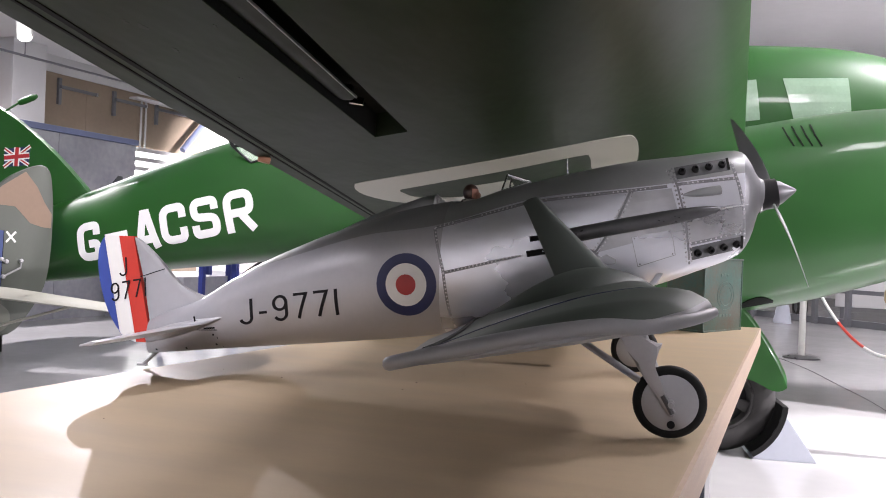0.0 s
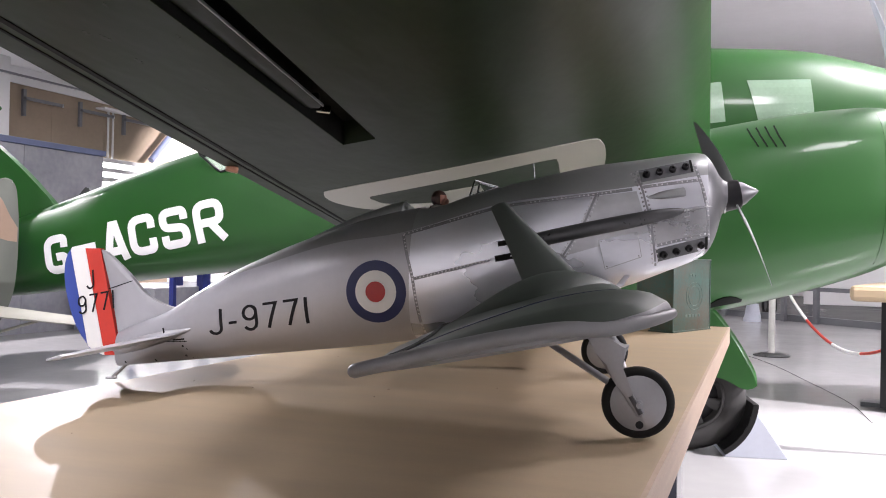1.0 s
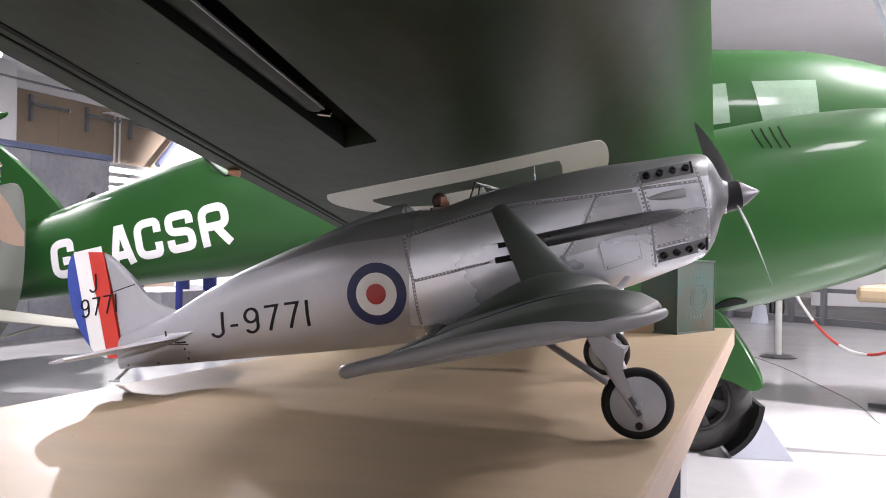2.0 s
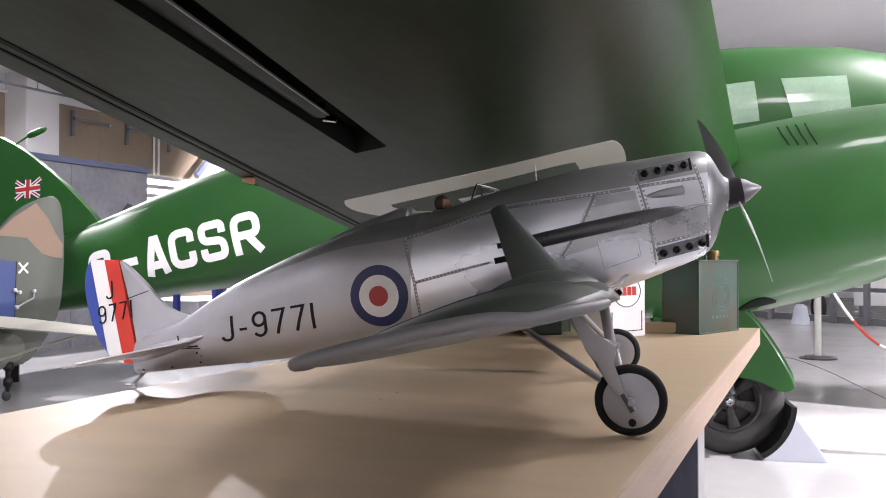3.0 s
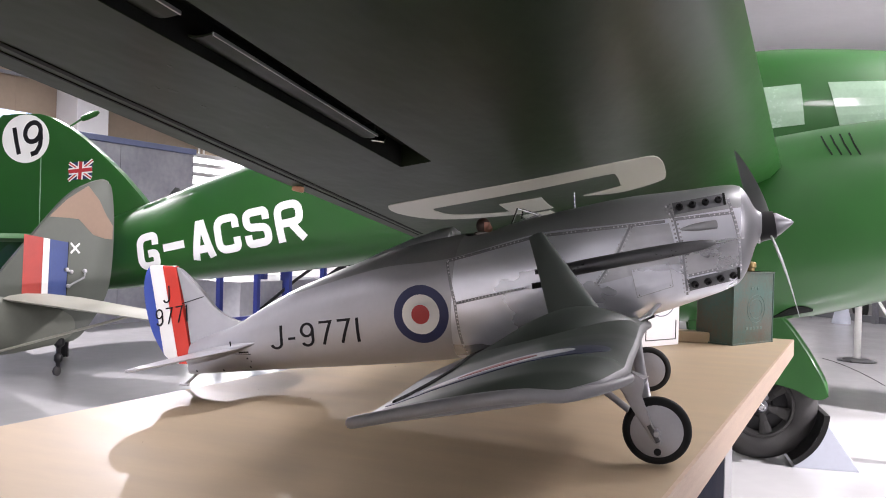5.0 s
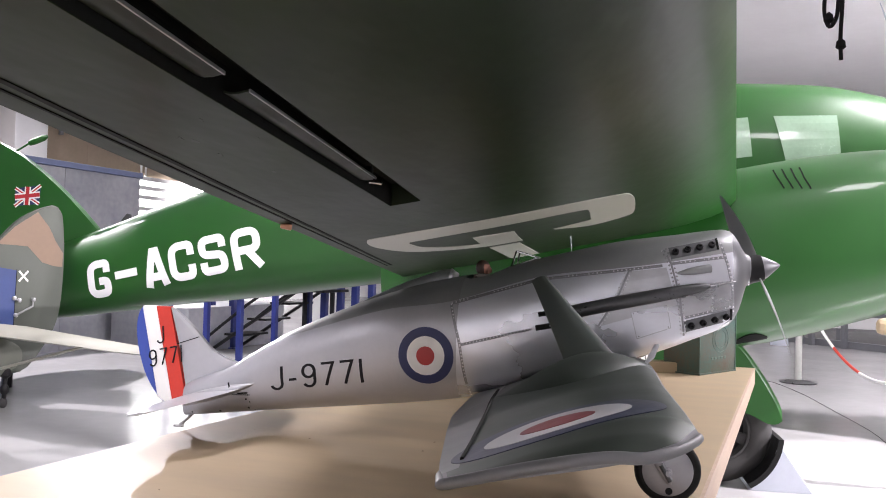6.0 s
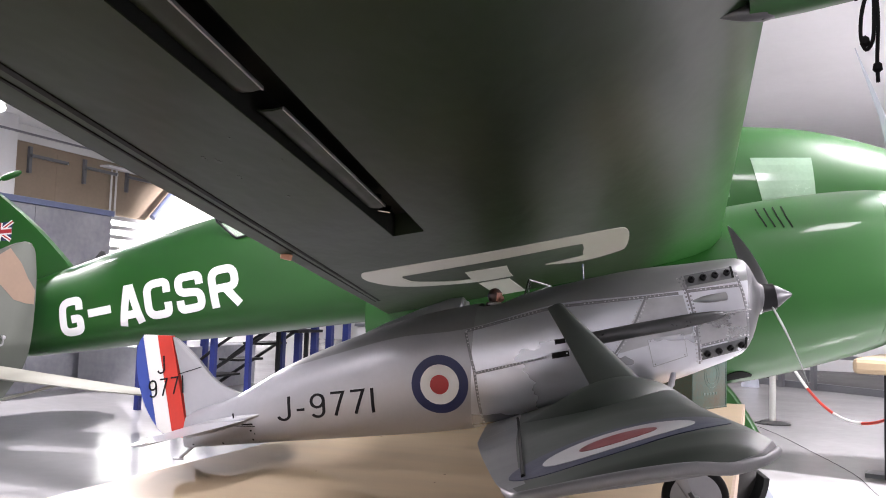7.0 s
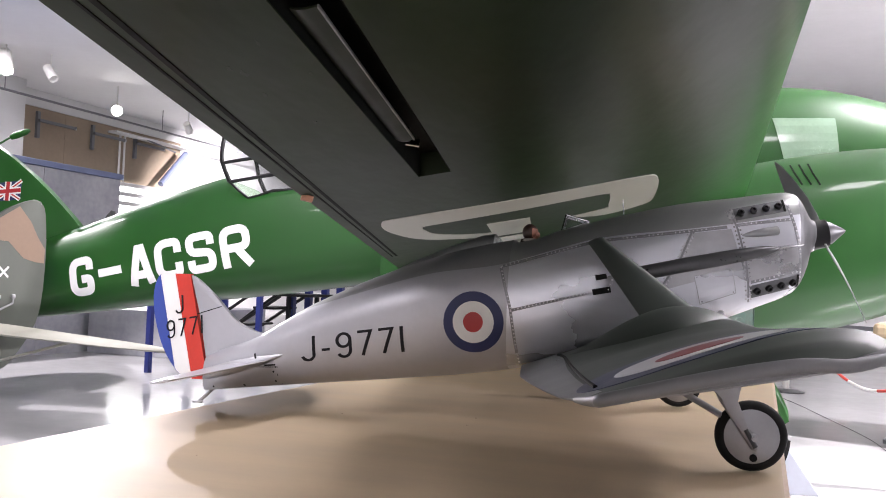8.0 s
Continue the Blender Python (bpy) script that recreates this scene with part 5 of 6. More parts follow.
part("control_slot", decal([stroke([(-1.08, 0.766), (-1.055, 0.769)], 0.003, 0.02)], on_model, depth=0.0005, across=1), DARK, rear)
for pts in ([(-1.2, 0.755), (-1.05, 0.765)], [(-1.055, 0.766), (-1.05, 0.73)]):
    part("tail_panel_joint", decal([stroke(pts, 0.0015, 0.02)], on_model, depth=0.0004, across=1), DARK, rear)
for u, z in ((-1.2, 0.714), (-1.06, 0.735), (-1.13, 0.722), (-1.06, 0.755)):
    part("tail_screw", disc(on_model, (u, z), 0.002, depth=0.0006, sides=8, rings=1), DARK, rear)
part("tail_skid", tube([(-1.205, 0, 0.712), (-1.222, -0.004, 0.694), (-1.236, -0.006, 0.681)], [0.004, 0.0035, 0.004], 8), GREY_LEG, model, "bent metal tail skid")
part("skid_shoe", tube([(-1.25, -0.006, 0.6795), (-1.228, -0.006, 0.6798)], 0.0032, 8), GREY_LEG, model)

# undercarriage; the far leg stands a little further back
FAR_Y = 0.296
for side in (-1, 1):
    y = -0.37 if side < 0 else FAR_Y
    ax = Vector((-0.2245 if side < 0 else -0.26, y, 0.7405 if side < 0 else 0.7383))
    whl = part("wheel_disc", lathe([(-0.012, 0), (-0.013, 0.012), (-0.011, 0.0335), (-0.007, 0.0408), (0.007, 0.0408), (0.011, 0.0335), (0.013, 0.0)], ax, ax + Vector((0, 1, 0)), 40), GREY_LEG, model, "grey metal disc wheel", 40)
    tp = [(-0.0095 * math.cos(radians(a)), 0.0418 + 0.0083 * math.sin(radians(a))) for a in range(-70, 251, 20)]
    part("tyre", lathe(tp, ax, ax + Vector((0, 1, 0)), 56), RUBBER, whl, "black rubber tyre", 60)
    part("valve_hole", lathe([(0, 0), (0, 0.0055), (0.0015, 0.0055), (0.0015, 0)], ax + Vector((0.002, side * 0.0112, -0.0295)), ax + Vector((0.002, side * 1, -0.0295)), 12), INK, whl)
    part("axle_pin", lathe([(0, 0.006), (0.012, 0.006), (0.014, 0.004), (0.02, 0.004), (0.02, 0)], ax + Vector((0, side * 0.012, 0)), ax + Vector((0, side * 1, 0)), 12), GREY_LEG, whl)
    if side > 0:
        part("rear_strut", tube([(-0.26, y + 0.02, 0.74), (-0.31, 0.25, 0.8), (-0.36, 0.2, 0.86)], 0.006, 10), GREY_LEG, model, "thin grey strut", 50)
    else:
        yo = y - 0.018
        leg = slab([(-0.316, 0.862), (-0.292, 0.862), (-0.275, 0.83), (-0.262, 0.822), (-0.238, 0.822), (-0.24, 0.815), (-0.25, 0.803), (-0.252, 0.79), (-0.246, 0.775), (-0.217, 0.73), (-0.22, 0.722), (-0.227, 0.724), (-0.255, 0.766), (-0.272, 0.79), (-0.28, 0.812)], yo - 0.007, yo + 0.007, 0.005)
        part("main_leg", leg, GREY_LEG, model, "grey faired main leg", 50)
        part("leg_spring", tube([(-0.236, yo - 0.006, 0.752), (-0.222, yo - 0.006, 0.728)], 0.0035, 8), DARK_METAL, model)
        part("inner_strut", tube([(-0.278, -0.075, 0.885), (-0.258, -0.2, 0.81), (-0.232, y + 0.012, 0.745)], [0.009, 0.0085, 0.007], 12, flat=0.55, flat_dir=(0, 1, 0)), GREY_LEG, model, "grey inner strut", 50)
    part("strut_fork", tube([(-0.262, side * 0.33, 0.894), (-0.247, side * 0.22, 0.897), (-0.232, side * 0.11, 0.91)], [0.002, 0.006, 0.005], 10, flat=0.4, flat_dir=(0, 0, 1)), SILVER, model, "bright pointed root fairing")
    part("drag_strut", tube([(-0.395, side * 0.24, 0.83), (-0.262, y, 0.765)], 0.0075, 12, flat=0.6, flat_dir=(0, 0, 1)), GREY_LEG, model, "grey drag strut", 50)

# spinner, hub and propeller
SP, TIP = Vector((-0.06, 0, 1.0535)), Vector((0.0, 0, 1.064))
ax = (TIP - SP).normalized()
hubp = part("propeller_hub", lathe([(-0.004, 0.03), (0.0, 0.0285), (0.003, 0.0275), (0.026, 0.0255), (0.026, 0)], SP, TIP, 28), BLACK, model, "dark propeller hub", 30)
part("backplate", lathe([(-0.006, 0.0), (-0.006, 0.0305), (-0.003, 0.0305), (-0.003, 0)], SP, TIP, 28), STEEL, hubp)
part("spinner", lathe([(0.0262, 0.0), (0.0262, 0.0225), (0.034, 0.0195), (0.046, 0.011), (0.056, 0.0045), (0.06, 0.0)], SP, TIP, 28), NOSE_METAL, hubp, "bare metal pointed spinner", 40)
for tip, mat, lab in (((-0.099, 0.138, 1.208), GUNMETAL, "dark propeller blade"), ((-0.004, -0.138, 0.901), PROP_PALE, "pale worn propeller blade")):
    c = SP + ax * 0.013
    tip = Vector(tip)
    d = tip - c
    side_v = d.cross(ax).normalized()
    rows = []
    for k in range(15):
        t = 0.1 + 0.9 * k / 14
        w = 0.018 * (math.sin(math.pi * min(1, 0.18 + t * 0.78)) ** 0.8) if tip[1] > 0 else 0.006 * min(1, 3 * t) * (1.12 - t)
        w *= 1 if t < 0.98 else 0.4
        tw = -radians(62 - 45 * t)
        cd = side_v * math.cos(tw) + ax * math.sin(tw)
        nd = d.normalized().cross(cd)
        p = c + d * t + ax * (0.004 * math.sin(math.pi * t) if tip[1] < 0 else 0)
        rows.append([p + cd * w * math.cos(a) + nd * ((0.0035 if tip[1] > 0 else 0.002) * (1 - 0.7 * t)) * math.sin(a) for a in [j * math.tau / 12 for j in range(12)]])
    bm, vs = grid(rows, close=True)
    bm.faces.new(vs[-1])
    part("propeller_blade", bm, mat, hubp, lab, 50)

# pilot figure: one plain shape
bm = bmesh.new()
bmesh.ops.create_uvsphere(bm, u_segments=20, v_segments=14, radius=0.0142, matrix=Matrix.Translation((-0.572, -0.03, 1.043)) @ Matrix.Diagonal((1.05, 0.9, 1.12, 1)))
bmesh.ops.create_uvsphere(bm, u_segments=14, v_segments=10, radius=0.007, matrix=Matrix.Translation((-0.56, -0.03, 1.038)))
bmesh.ops.create_cone(bm, segments=16, radius1=0.03, radius2=0.014, depth=0.05, cap_ends=True, matrix=Matrix.Translation((-0.575, -0.028, 1.005)))
bmesh.ops.create_uvsphere(bm, u_segments=14, v_segments=8, radius=0.014, matrix=Matrix.Translation((-0.572, -0.03, 1.026)) @ Matrix.Diagonal((1.2, 1.1, 0.5, 1)))
doll = link("pilot_figure", bm, SKIN_DOLL, None, 60)
doll.matrix_world = MODEL
doll.data.materials.append(HELMET)
doll.data.materials.append(SCARF)
for f in doll.data.polygons:
    c = f.center
    f.material_index = 2 if c.z < 1.031 and c.z > 1.018 else 1 if c.z < 1.018 or c.x < -0.5665 or c.z > 1.0495 else 0
tagged(doll, "small painted doll with a brown helmet in the model's cockpit", "figure")

# ---- cans and the white box on the table ----


def fuel_can(m, mat, group):
    ob = thing("fuel_can", "worn dark green two-gallon petrol can with brass cap", "can", m, group)
    w, d, h = 0.256, 0.146, 0.25
    part("can_body", box(0, w, 0, d, 0, h, 0.008), mat, ob, "", 50)
    for z in (0.0, h - 0.006):
        part("rim", box(-0.003, w + 0.003, -0.003, d + 0.003, z, z + 0.006, 0.002), mat, ob)
    for cx in (w - 0.04, 0.04):
        part("cap", lathe([(0, 0.019), (0.012, 0.019), (0.014, 0.023), (0.03, 0.023), (0.034, 0.016), (0.036, 0)], (cx, d / 2, h), (cx, d / 2, h + 1), 20), BRASS, ob, "aged brass screw cap", 40)
    part("carry_handle", tube(curve_points([(0.075, d / 2, h), (0.08, d / 2, h + 0.02), (0.1, d / 2, h + 0.026), (0.14, d / 2, h + 0.026), (0.16, d / 2, h + 0.02), (0.165, d / 2, h)], 4), 0.006, 8), mat, ob, "", 50)
    for r in (0.056, 0.04):
        part("embossed_ring", tube([(0.142 + r * math.cos(a), -0.0003, 0.122 + 0.85 * r * math.sin(a)) for a in [k * math.tau / 32 for k in range(33)]], 0.0011, 6), CAN_WORN, ob, "scuffed embossed ring")
    for x, z, bw in ((0.108, 0.188, 0.012), (0.126, 0.19, 0.014), (0.147, 0.187, 0.012), (0.08, 0.05, 0.014), (0.102, 0.05, 0.016), (0.126, 0.05, 0.012), (0.146, 0.05, 0.016), (0.17, 0.05, 0.014)):
        part("embossed_bar", box(x, x + bw, -0.0012, 0.001, z, z + 0.009, 0.0006), CAN_WORN, ob)
    for x in (0.0005, w - 0.0005):
        part("corner_seam", tube([(x, 0.0005, 0.006), (x, 0.0005, h - 0.006)], 0.0022, 6), CAN_WORN, ob, "scuffed corner seam")
    return ob


fuel_can(pose(0.587, 3.035, table_z(0.587), 0, 0, 66.2), CAN_GREEN, "petrol cans on the table")
fuel_can(pose(-0.1, 2.98, table_z(-0.1), 0, 0, 24), CAN_GREEN, "petrol cans on the table")

boxm = pose(0.3355, 2.799, table_z(0.33), 0, 0, 65)
carton = thing("oil_tin", "white rectangular oil tin with a red and black printed oval", "tin", boxm)
part("tin_body", box(0, 0.2, 0, 0.12, 0, 0.235, 0.004), TIN_WHITE, carton, "", 50)
el = [(0.1 + 0.072 * math.cos(a), -0.001, 0.15 + 0.05 * math.sin(a)) for a in [k * math.tau / 40 for k in range(41)]]
part("printed_oval", tube(el, 0.0016, 5), NAVY, carton)
for k in range(4):
    part("printed_bar", box(0.051 + 0.026 * k, 0.07 + 0.026 * k, -0.002, 0.001, 0.137, 0.166), RED_BRIGHT, carton, "red printed bar")
for b in ((0.02, 0.18, 0.02, 0.0225), (0.0195, 0.022, 0.02, 0.085), (0.178, 0.1805, 0.02, 0.085)):
    part("printed_line", box(b[0], b[1], -0.0018, 0.001, b[2], b[3]), INK, carton)
wood_box = thing("wooden_block", "plain pale wooden block lying on the table", "block", pose(0.36, 3.05, table_z(0.36), 0, 0, 8))
part("block_body", box(0, 0.2, 0, 0.07, 0, 0.04, 0.004), PLY, wood_box)
dark_tin = thing("dark_tin", "dark green metal tin standing on the table", "tin", pose(0.02, 2.9, table_z(0.02), 0, 0, 12))
part("tin_body", box(0, 0.13, 0, 0.12, 0, 0.16, 0.006), CAN_GREEN, dark_tin)

# ---- camouflaged aircraft tail beside the table ----
RAF = pose(-4.03, 4.26, 0, 0, 0, 68) @ Matrix.Diagonal((0.85, 1, 1, 1)) @ Matrix.Translation((2.968, -5.06, 0))
raf = thing("camouflaged_aircraft", "tail of a grey-green and tan camouflaged fighter aircraft with fin flash", "aeroplane", RAF)
RY = 5.06
fin_o = curve_points([(-3.62, 0.6), (-3.55, 0.7), (-3.32, 0.957), (-3.04, 1.255), (-2.86, 1.36), (-2.75, 1.395)], 5) + curve_points([(-2.73, 1.395), (-2.69, 1.36), (-2.665, 1.27), (-2.65, 1.04), (-2.665, 0.72), (-2.72, 0.52), (-2.88, 0.3), (-2.99, 0.235)], 5)[1:] + [(-3.2, 0.25), (-3.62, 0.32)]
rf = part("tail_fin", slab(fin_o, RY - 0.03, RY + 0.03, 0.015), RAF_GREEN, raf, "grey-green fin and rudder", 50)


def on_raf(q, out):
    return Vector((q[0], RY - 0.03 - out, q[1]))


part("tan_patch", decal([[(Vector((-3.17, 1.11)), Vector((-3.16, 1.125))), (Vector((-3.05, 1.107)), Vector((-3.04, 1.235))), (Vector((-2.941, 1.10)), Vector((-2.87, 1.34))), (Vector((-2.823, 0.992)), Vector((-2.777, 1.24))), (Vector((-2.73, 0.968)), Vector((-2.72, 1.14))), (Vector((-2.662, 0.962)), Vector((-2.66, 1.06)))]], on_raf, depth=0.002), RAF_BROWN, rf, "tan camouflage patch")
for x0, x1, mat in ((-3.36, -3.215, FLASH_RED), (-3.213, -3.165, WHITE_PAINT), (-3.163, -3.02, FLASH_BLUE)):
    part("fin_flash", decal([[(Vector((x0 - 0.01, 0.53)), Vector((x0, 0.985 + (x0 + 3.36) * -0.15))), (Vector((x1 - 0.01, 0.53)), Vector((x1, 0.985 + (x1 + 3.36) * -0.15)))]], on_raf, depth=0.003), mat, rf, "fin flash stripe")
for a, b in (((-3.0, 0.86), (-2.93, 0.93)), ((-3.0, 0.93), (-2.93, 0.86))):
    part("white_cross", decal([stroke([a, b], 0.014, 0.1)], on_raf, depth=0.003), WHITE_PAINT, rf)
part("rudder_joint", tube([(-3.018, RY - 0.0325, 0.94), (-3.03, RY - 0.0325, 0.5)], 0.003, 5), DARK, rf)
for pts in ([(-3.035, 0.745), (-3.02, 0.735), (-3.0, 0.73)], [(-3.02, 0.63), (-2.96, 0.66), (-2.895, 0.69), (-2.89, 0.735)]):
    fitting = part("control_fitting", tube([(u, RY - 0.055, z) for u, z in pts], 0.007, 8), GREY_LEG, rf, "pale metal control fitting", 40)
    for u, z in (pts[0], pts[-1]):
        part("fitting_knob", lathe([(0, 0), (0, 0.013), (0.03, 0.015), (0.036, 0.008), (0.036, 0)], (u, RY - 0.031, z), (u, RY - 1, z), 10), GREY_LEG, fitting, "", 40)
tail = Body(top=[(-6.5, 0.95), (-4.6, 0.68), (-3.6, 0.58), (-2.95, 0.46)], bottom=[(-6.5, 0.1), (-4.6, 0.14), (-3.6, 0.16), (-2.95, 0.24)], half=[(-6.5, 0.4), (-4.6, 0.25), (-3.6, 0.14), (-2.95, 0.03)], power_up=[(-7, 2.2), (0, 2.2)], power_low=[(-7, 2.2), (0, 2.2)], middle=[(-7, 0.5), (0, 0.5)], centre=RY)
bm, vs = grid([tail.ring(-6.5 + 3.55 * k / 30, 0, 360, 33)[:-1] for k in range(31)], close=True)
bm.faces.new(vs[0])
bm.faces.new(vs[-1])
part("rear_fuselage", bm, RAF_PALE, raf, "pale grey-green rear fuselage", 45)
bm, _ = grid([[tail.point(-4.2 + 0.5 * k / 6, 0.3 + 0.25 * j / 6 - 0.1 * math.sin(k), 0.003) for j in range(7)] for k in range(7)])
part("tan_patch", bm, RAF_BROWN, raf)
for side in (-1, 1):
    bm = bmesh.new()
    rows = []
    for k in range(13):
        t = k / 12
        lat = RY + side * (0.02 + 2.4 * t)
        le, te = -3.52 + 0.33 * t + 0.3 * max(0, t - 0.8) ** 2 * 8, -2.92 - 0.05 * t - 0.35 * max(0, t - 0.8) ** 2 * 8
        th = 0.034 * (1 - 0.7 * t)
        rows.append([(le + (te - le) * f, lat, 0.55 + 0.02 * t + sg * th * math.sin(math.pi * f ** 0.7)) for f, sg in ((0, 0), (0.1, 1), (0.3, 1), (0.6, 1), (1, 0), (0.6, -1), (0.3, -1), (0.1, -1))])
    bm, vs = grid(rows, close=True)
    bm.faces.new(vs[-1])
    part("tailplane", bm, RAF_SKY, raf, "pale tailplane", 50)
part("tail_wheel_leg", lathe([(0, 0.034), (0.08, 0.026), (0.1, 0.045), (0.14, 0.045), (0.16, 0.02), (0.2, 0.018), (0.22, 0.034), (0.25, 0.034), (0.27, 0.018), (0.3, 0.016), (0.3, 0)], (-3.06, RY, 0.36), (-3.07, RY, 0), 14), BLACK, raf, "black knuckled tail wheel leg", 40)
part("tail_wheel", lathe([(-0.018, 0), (-0.018, 0.022), (-0.01, 0.034), (0.01, 0.034), (0.018, 0.022), (0.018, 0)], (-3.075, RY, 0.035), (-3.4, RY + 1, 0.035), 24), TYRE, raf, "black tail wheel", 40)
part("tailplane_strut", tube([(-3.6, RY - 0.12, 0.2), (-3.04, 3.79, 0.53)], 0.014, 10, flat=0.6), RAF_SKY, raf, "pale strut under the tailplane")
for x, w in ((-3.73, 0.03), (-3.685, 0.034)):
    for z in (0.335, 0.365, 0.395, 0.425):
        part("stencil_bar", decal([stroke([(x, z), (x + w, z)], 0.011, 0.02)], lambda q, o: tail.point(q[0], q[1], o), depth=0.002, across=1), INK, raf)

# ---- left background: upper wall, column, brackets, spots ----
WX = -12.2
back = thing("upper_wall", "beige boarded upper wall with a white column and bracket rails", "wall", kind="structure")
for y0, y1 in ((-2.6, 9.9), (9.904, 12.9), (12.904, 14.3), (14.304, 16.42)):
    part("boarding", box(WX - 0.13, WX, y0, y1, 0.0, 3.93), BEIGE, back, "beige boards")
part("column", box(WX + 0.005, WX + 0.55, 10.72, 11.42, 0, CEILING, 0.01), WALL, back, "white square column")
part("white_bay", box(WX - 0.15, WX, 16.424, 23.9, 0.0, CEILING), WALL, back, "bright white wall bay")
part("soffit_band", box(WX - 0.13, WX + 0.02, -2.6, 16.42, 3.934, CEILING), WALL, back, "pale band under the ceiling")
part("wall_pipe", tube([(WX + 0.08, -2.0, 3.93), (WX + 0.08, 10.7, 3.93)], 0.028, 10), WALL, back, "pale pipe along the top of the boards", 40)


def bracket(y):
    ob = thing("wall_bracket", "dark steel angle bracket fixed to the beige wall", "bracket", pose(WX + 0.004, y, 3.35), "brackets on the wall")
    part("upright", box(0, 0.06, -0.035, 0.035, 0, 0.5, 0.004), RAIL_GREY, ob)
    part("arm", box(0.062, 0.12, -0.03, 0.85, 0.3, 0.355, 0.004), RAIL_GREY, ob)
    part("arm_cap", box(0.06, 0.124, 0.85, 0.88, 0.294, 0.36, 0.004), STEEL, ob)


for y in (9.27, 12.2, 13.6, 14.85):
    bracket(y)
track = thing("lighting_track", "thin grey ceiling track carrying the spot lamps", "track")
part("rail", box(-11.04, -10.99, 5.2, 19.5, 3.8, 3.83), RAIL_GREY, track)
for y in (6.5, 10.4, 14.3, 18.2):
    part("rail_hanger", tube([(-11.015, y, 3.83), (-11.015, y, CEILING)], 0.008, 6), RAIL_GREY, track)


def spot_lamp(eye, target, lit, group="spot lamps on the ceiling"):
    ob = thing("spot_lamp", "white cylindrical ceiling spot lamp" + (", switched on" if lit else ""), "lamp", Matrix.Translation(eye), group)
    d = (Vector(target) - Vector(eye)).normalized()
    k = 1.7 if lit else 1.2
    part("lamp_body", lathe([(s * k, r * k) for s, r in ((-0.2, 0), (-0.2, 0.05), (-0.18, 0.06), (0.02, 0.065), (0.03, 0.062), (0.025, 0.055), (0.0, 0.05), (0.0, 0))], (0, 0, 0), d, 20), WHITE_PAINT, ob, "", 40)
    if lit:
        part("lamp_lens", lathe([(0.012 * k, 0.048 * k), (0.016 * k, 0.0)], (0, 0, 0), d, 20), LAMP_GLOW, ob, "glowing lens")
    part("lamp_stem", tube([tuple(-0.1 * d), (-0.1 * d.x, -0.1 * d.y, CEILING - eye[2])], 0.012, 8), WHITE_PAINT, ob)


far_dir = (Vector((0.0, 1.2, 0.7)) - Vector(LAMP_FAR)).normalized()
spot_lamp(tuple(Vector(LAMP_FAR) - far_dir * 0.06), (0.0, 1.2, 0.7), True)
spot_lamp((-9.99, 9.49, 3.88), (-8.04, 8.32, 0.36), True)
spot_lamp((-9.73, 10.14, 3.88), (-6.74, 9.88, 0.36), False)
spot_lamp((-10.64, 14.69, 3.88), (-11.94, 18.20, 1.67), False)

# bright window with horizontal slats beyond the partition
win = thing("window_1", "bright window with horizontal white slats", "window", kind="structure")
part("window_pane", box(WX + 0.004, WX + 0.02, 13.2, 18.2, 1.2, 2.8), WINDOW_GLOW, win, "bright sky behind the panes")
for z in (1.3, 1.55, 1.8, 2.05, 2.3, 2.5, 2.7):
    part("window_slat", box(WX + 0.03, WX + 0.16, 13.2, 18.2, z, z + 0.085, 0.004), WALL, win)
beam = thing("roof_brace", "blue-violet painted steel brace on the wall", "brace")
part("brace_tube", tube([(WX + 0.3, 15.42, 2.86), (WX + 0.3, 16.24, 3.66)], 0.07, 12), TRIM_BLUE, beam)
shelf = thing("high_shelf", "pale narrow shelf rail high on the wall", "shelf")
part("shelf_board", box(WX + 0.004, WX + 0.25, 14.05, 16.4, 3.78, 3.82, 0.004), WALL, shelf)
part("shelf_strut", tube([(WX + 0.2, 15.0, 3.79), (WX + 0.2, 16.0, 3.66)], 0.02, 8), RAIL_GREY, shelf)
pipes = thing("wall_pipe", "pair of thin white upright pipes on the wall", "pipe")
for y in (14.36, 14.5):
    part("pipe", tube([(WX + 0.06, y, 2.8), (WX + 0.06, y, 3.77)], 0.022, 10), WALL, pipes, "", 40)

mural = thing("blue_mural_wall", "large blue sky mural behind the tail", "mural", kind="structure")
part("mural_board", box(-10.1, -10.0, -2.0, 8.6, 1.72, 2.72), SKY_BLUE, mural, "pale blue printed sky")
part("mural_board", box(-10.1, -9.998, -2.0, 8.6, 0.0, 1.716), DEEP_BLUE, mural, "deep blue printed lower half")

# ---- blue frame stands, steps and low cases under the fuselage ----
stand = thing("blue_tube_stand", "dark blue square-tube support stand on the floor", "stand")
for x, y in ((-4.6, 6.45), (-4.55, 6.95), (-3.9, 6.6), (-3.85, 7.1)):
    part("stand_post", box(x - 0.025, x + 0.025, y - 0.025, y + 0.025, 0, 0.85, 0.003), RAIL_BLUE, stand)
part("stand_rail", box(-4.574, -4.526, 6.48, 6.92, 0.18, 0.22, 0.003), RAIL_BLUE, stand)
part("stand_rail", box(-4.57, -3.93, 6.5, 6.54, 0.78, 0.83, 0.003), RAIL_BLUE, stand)


def post(x, y, h, name="barrier_post"):
    ob = thing(name, "dark blue square-tube upright of the stand barrier", "post", pose(x, y, 0), "blue uprights under the fuselage")
    part("upright", box(-0.035, 0.035, -0.035, 0.035, 0, h, 0.003), RAIL_BLUE, ob)
    part("foot", box(-0.07, 0.07, -0.07, 0.07, 0.0, 0.012, 0.002), RAIL_BLUE, ob)


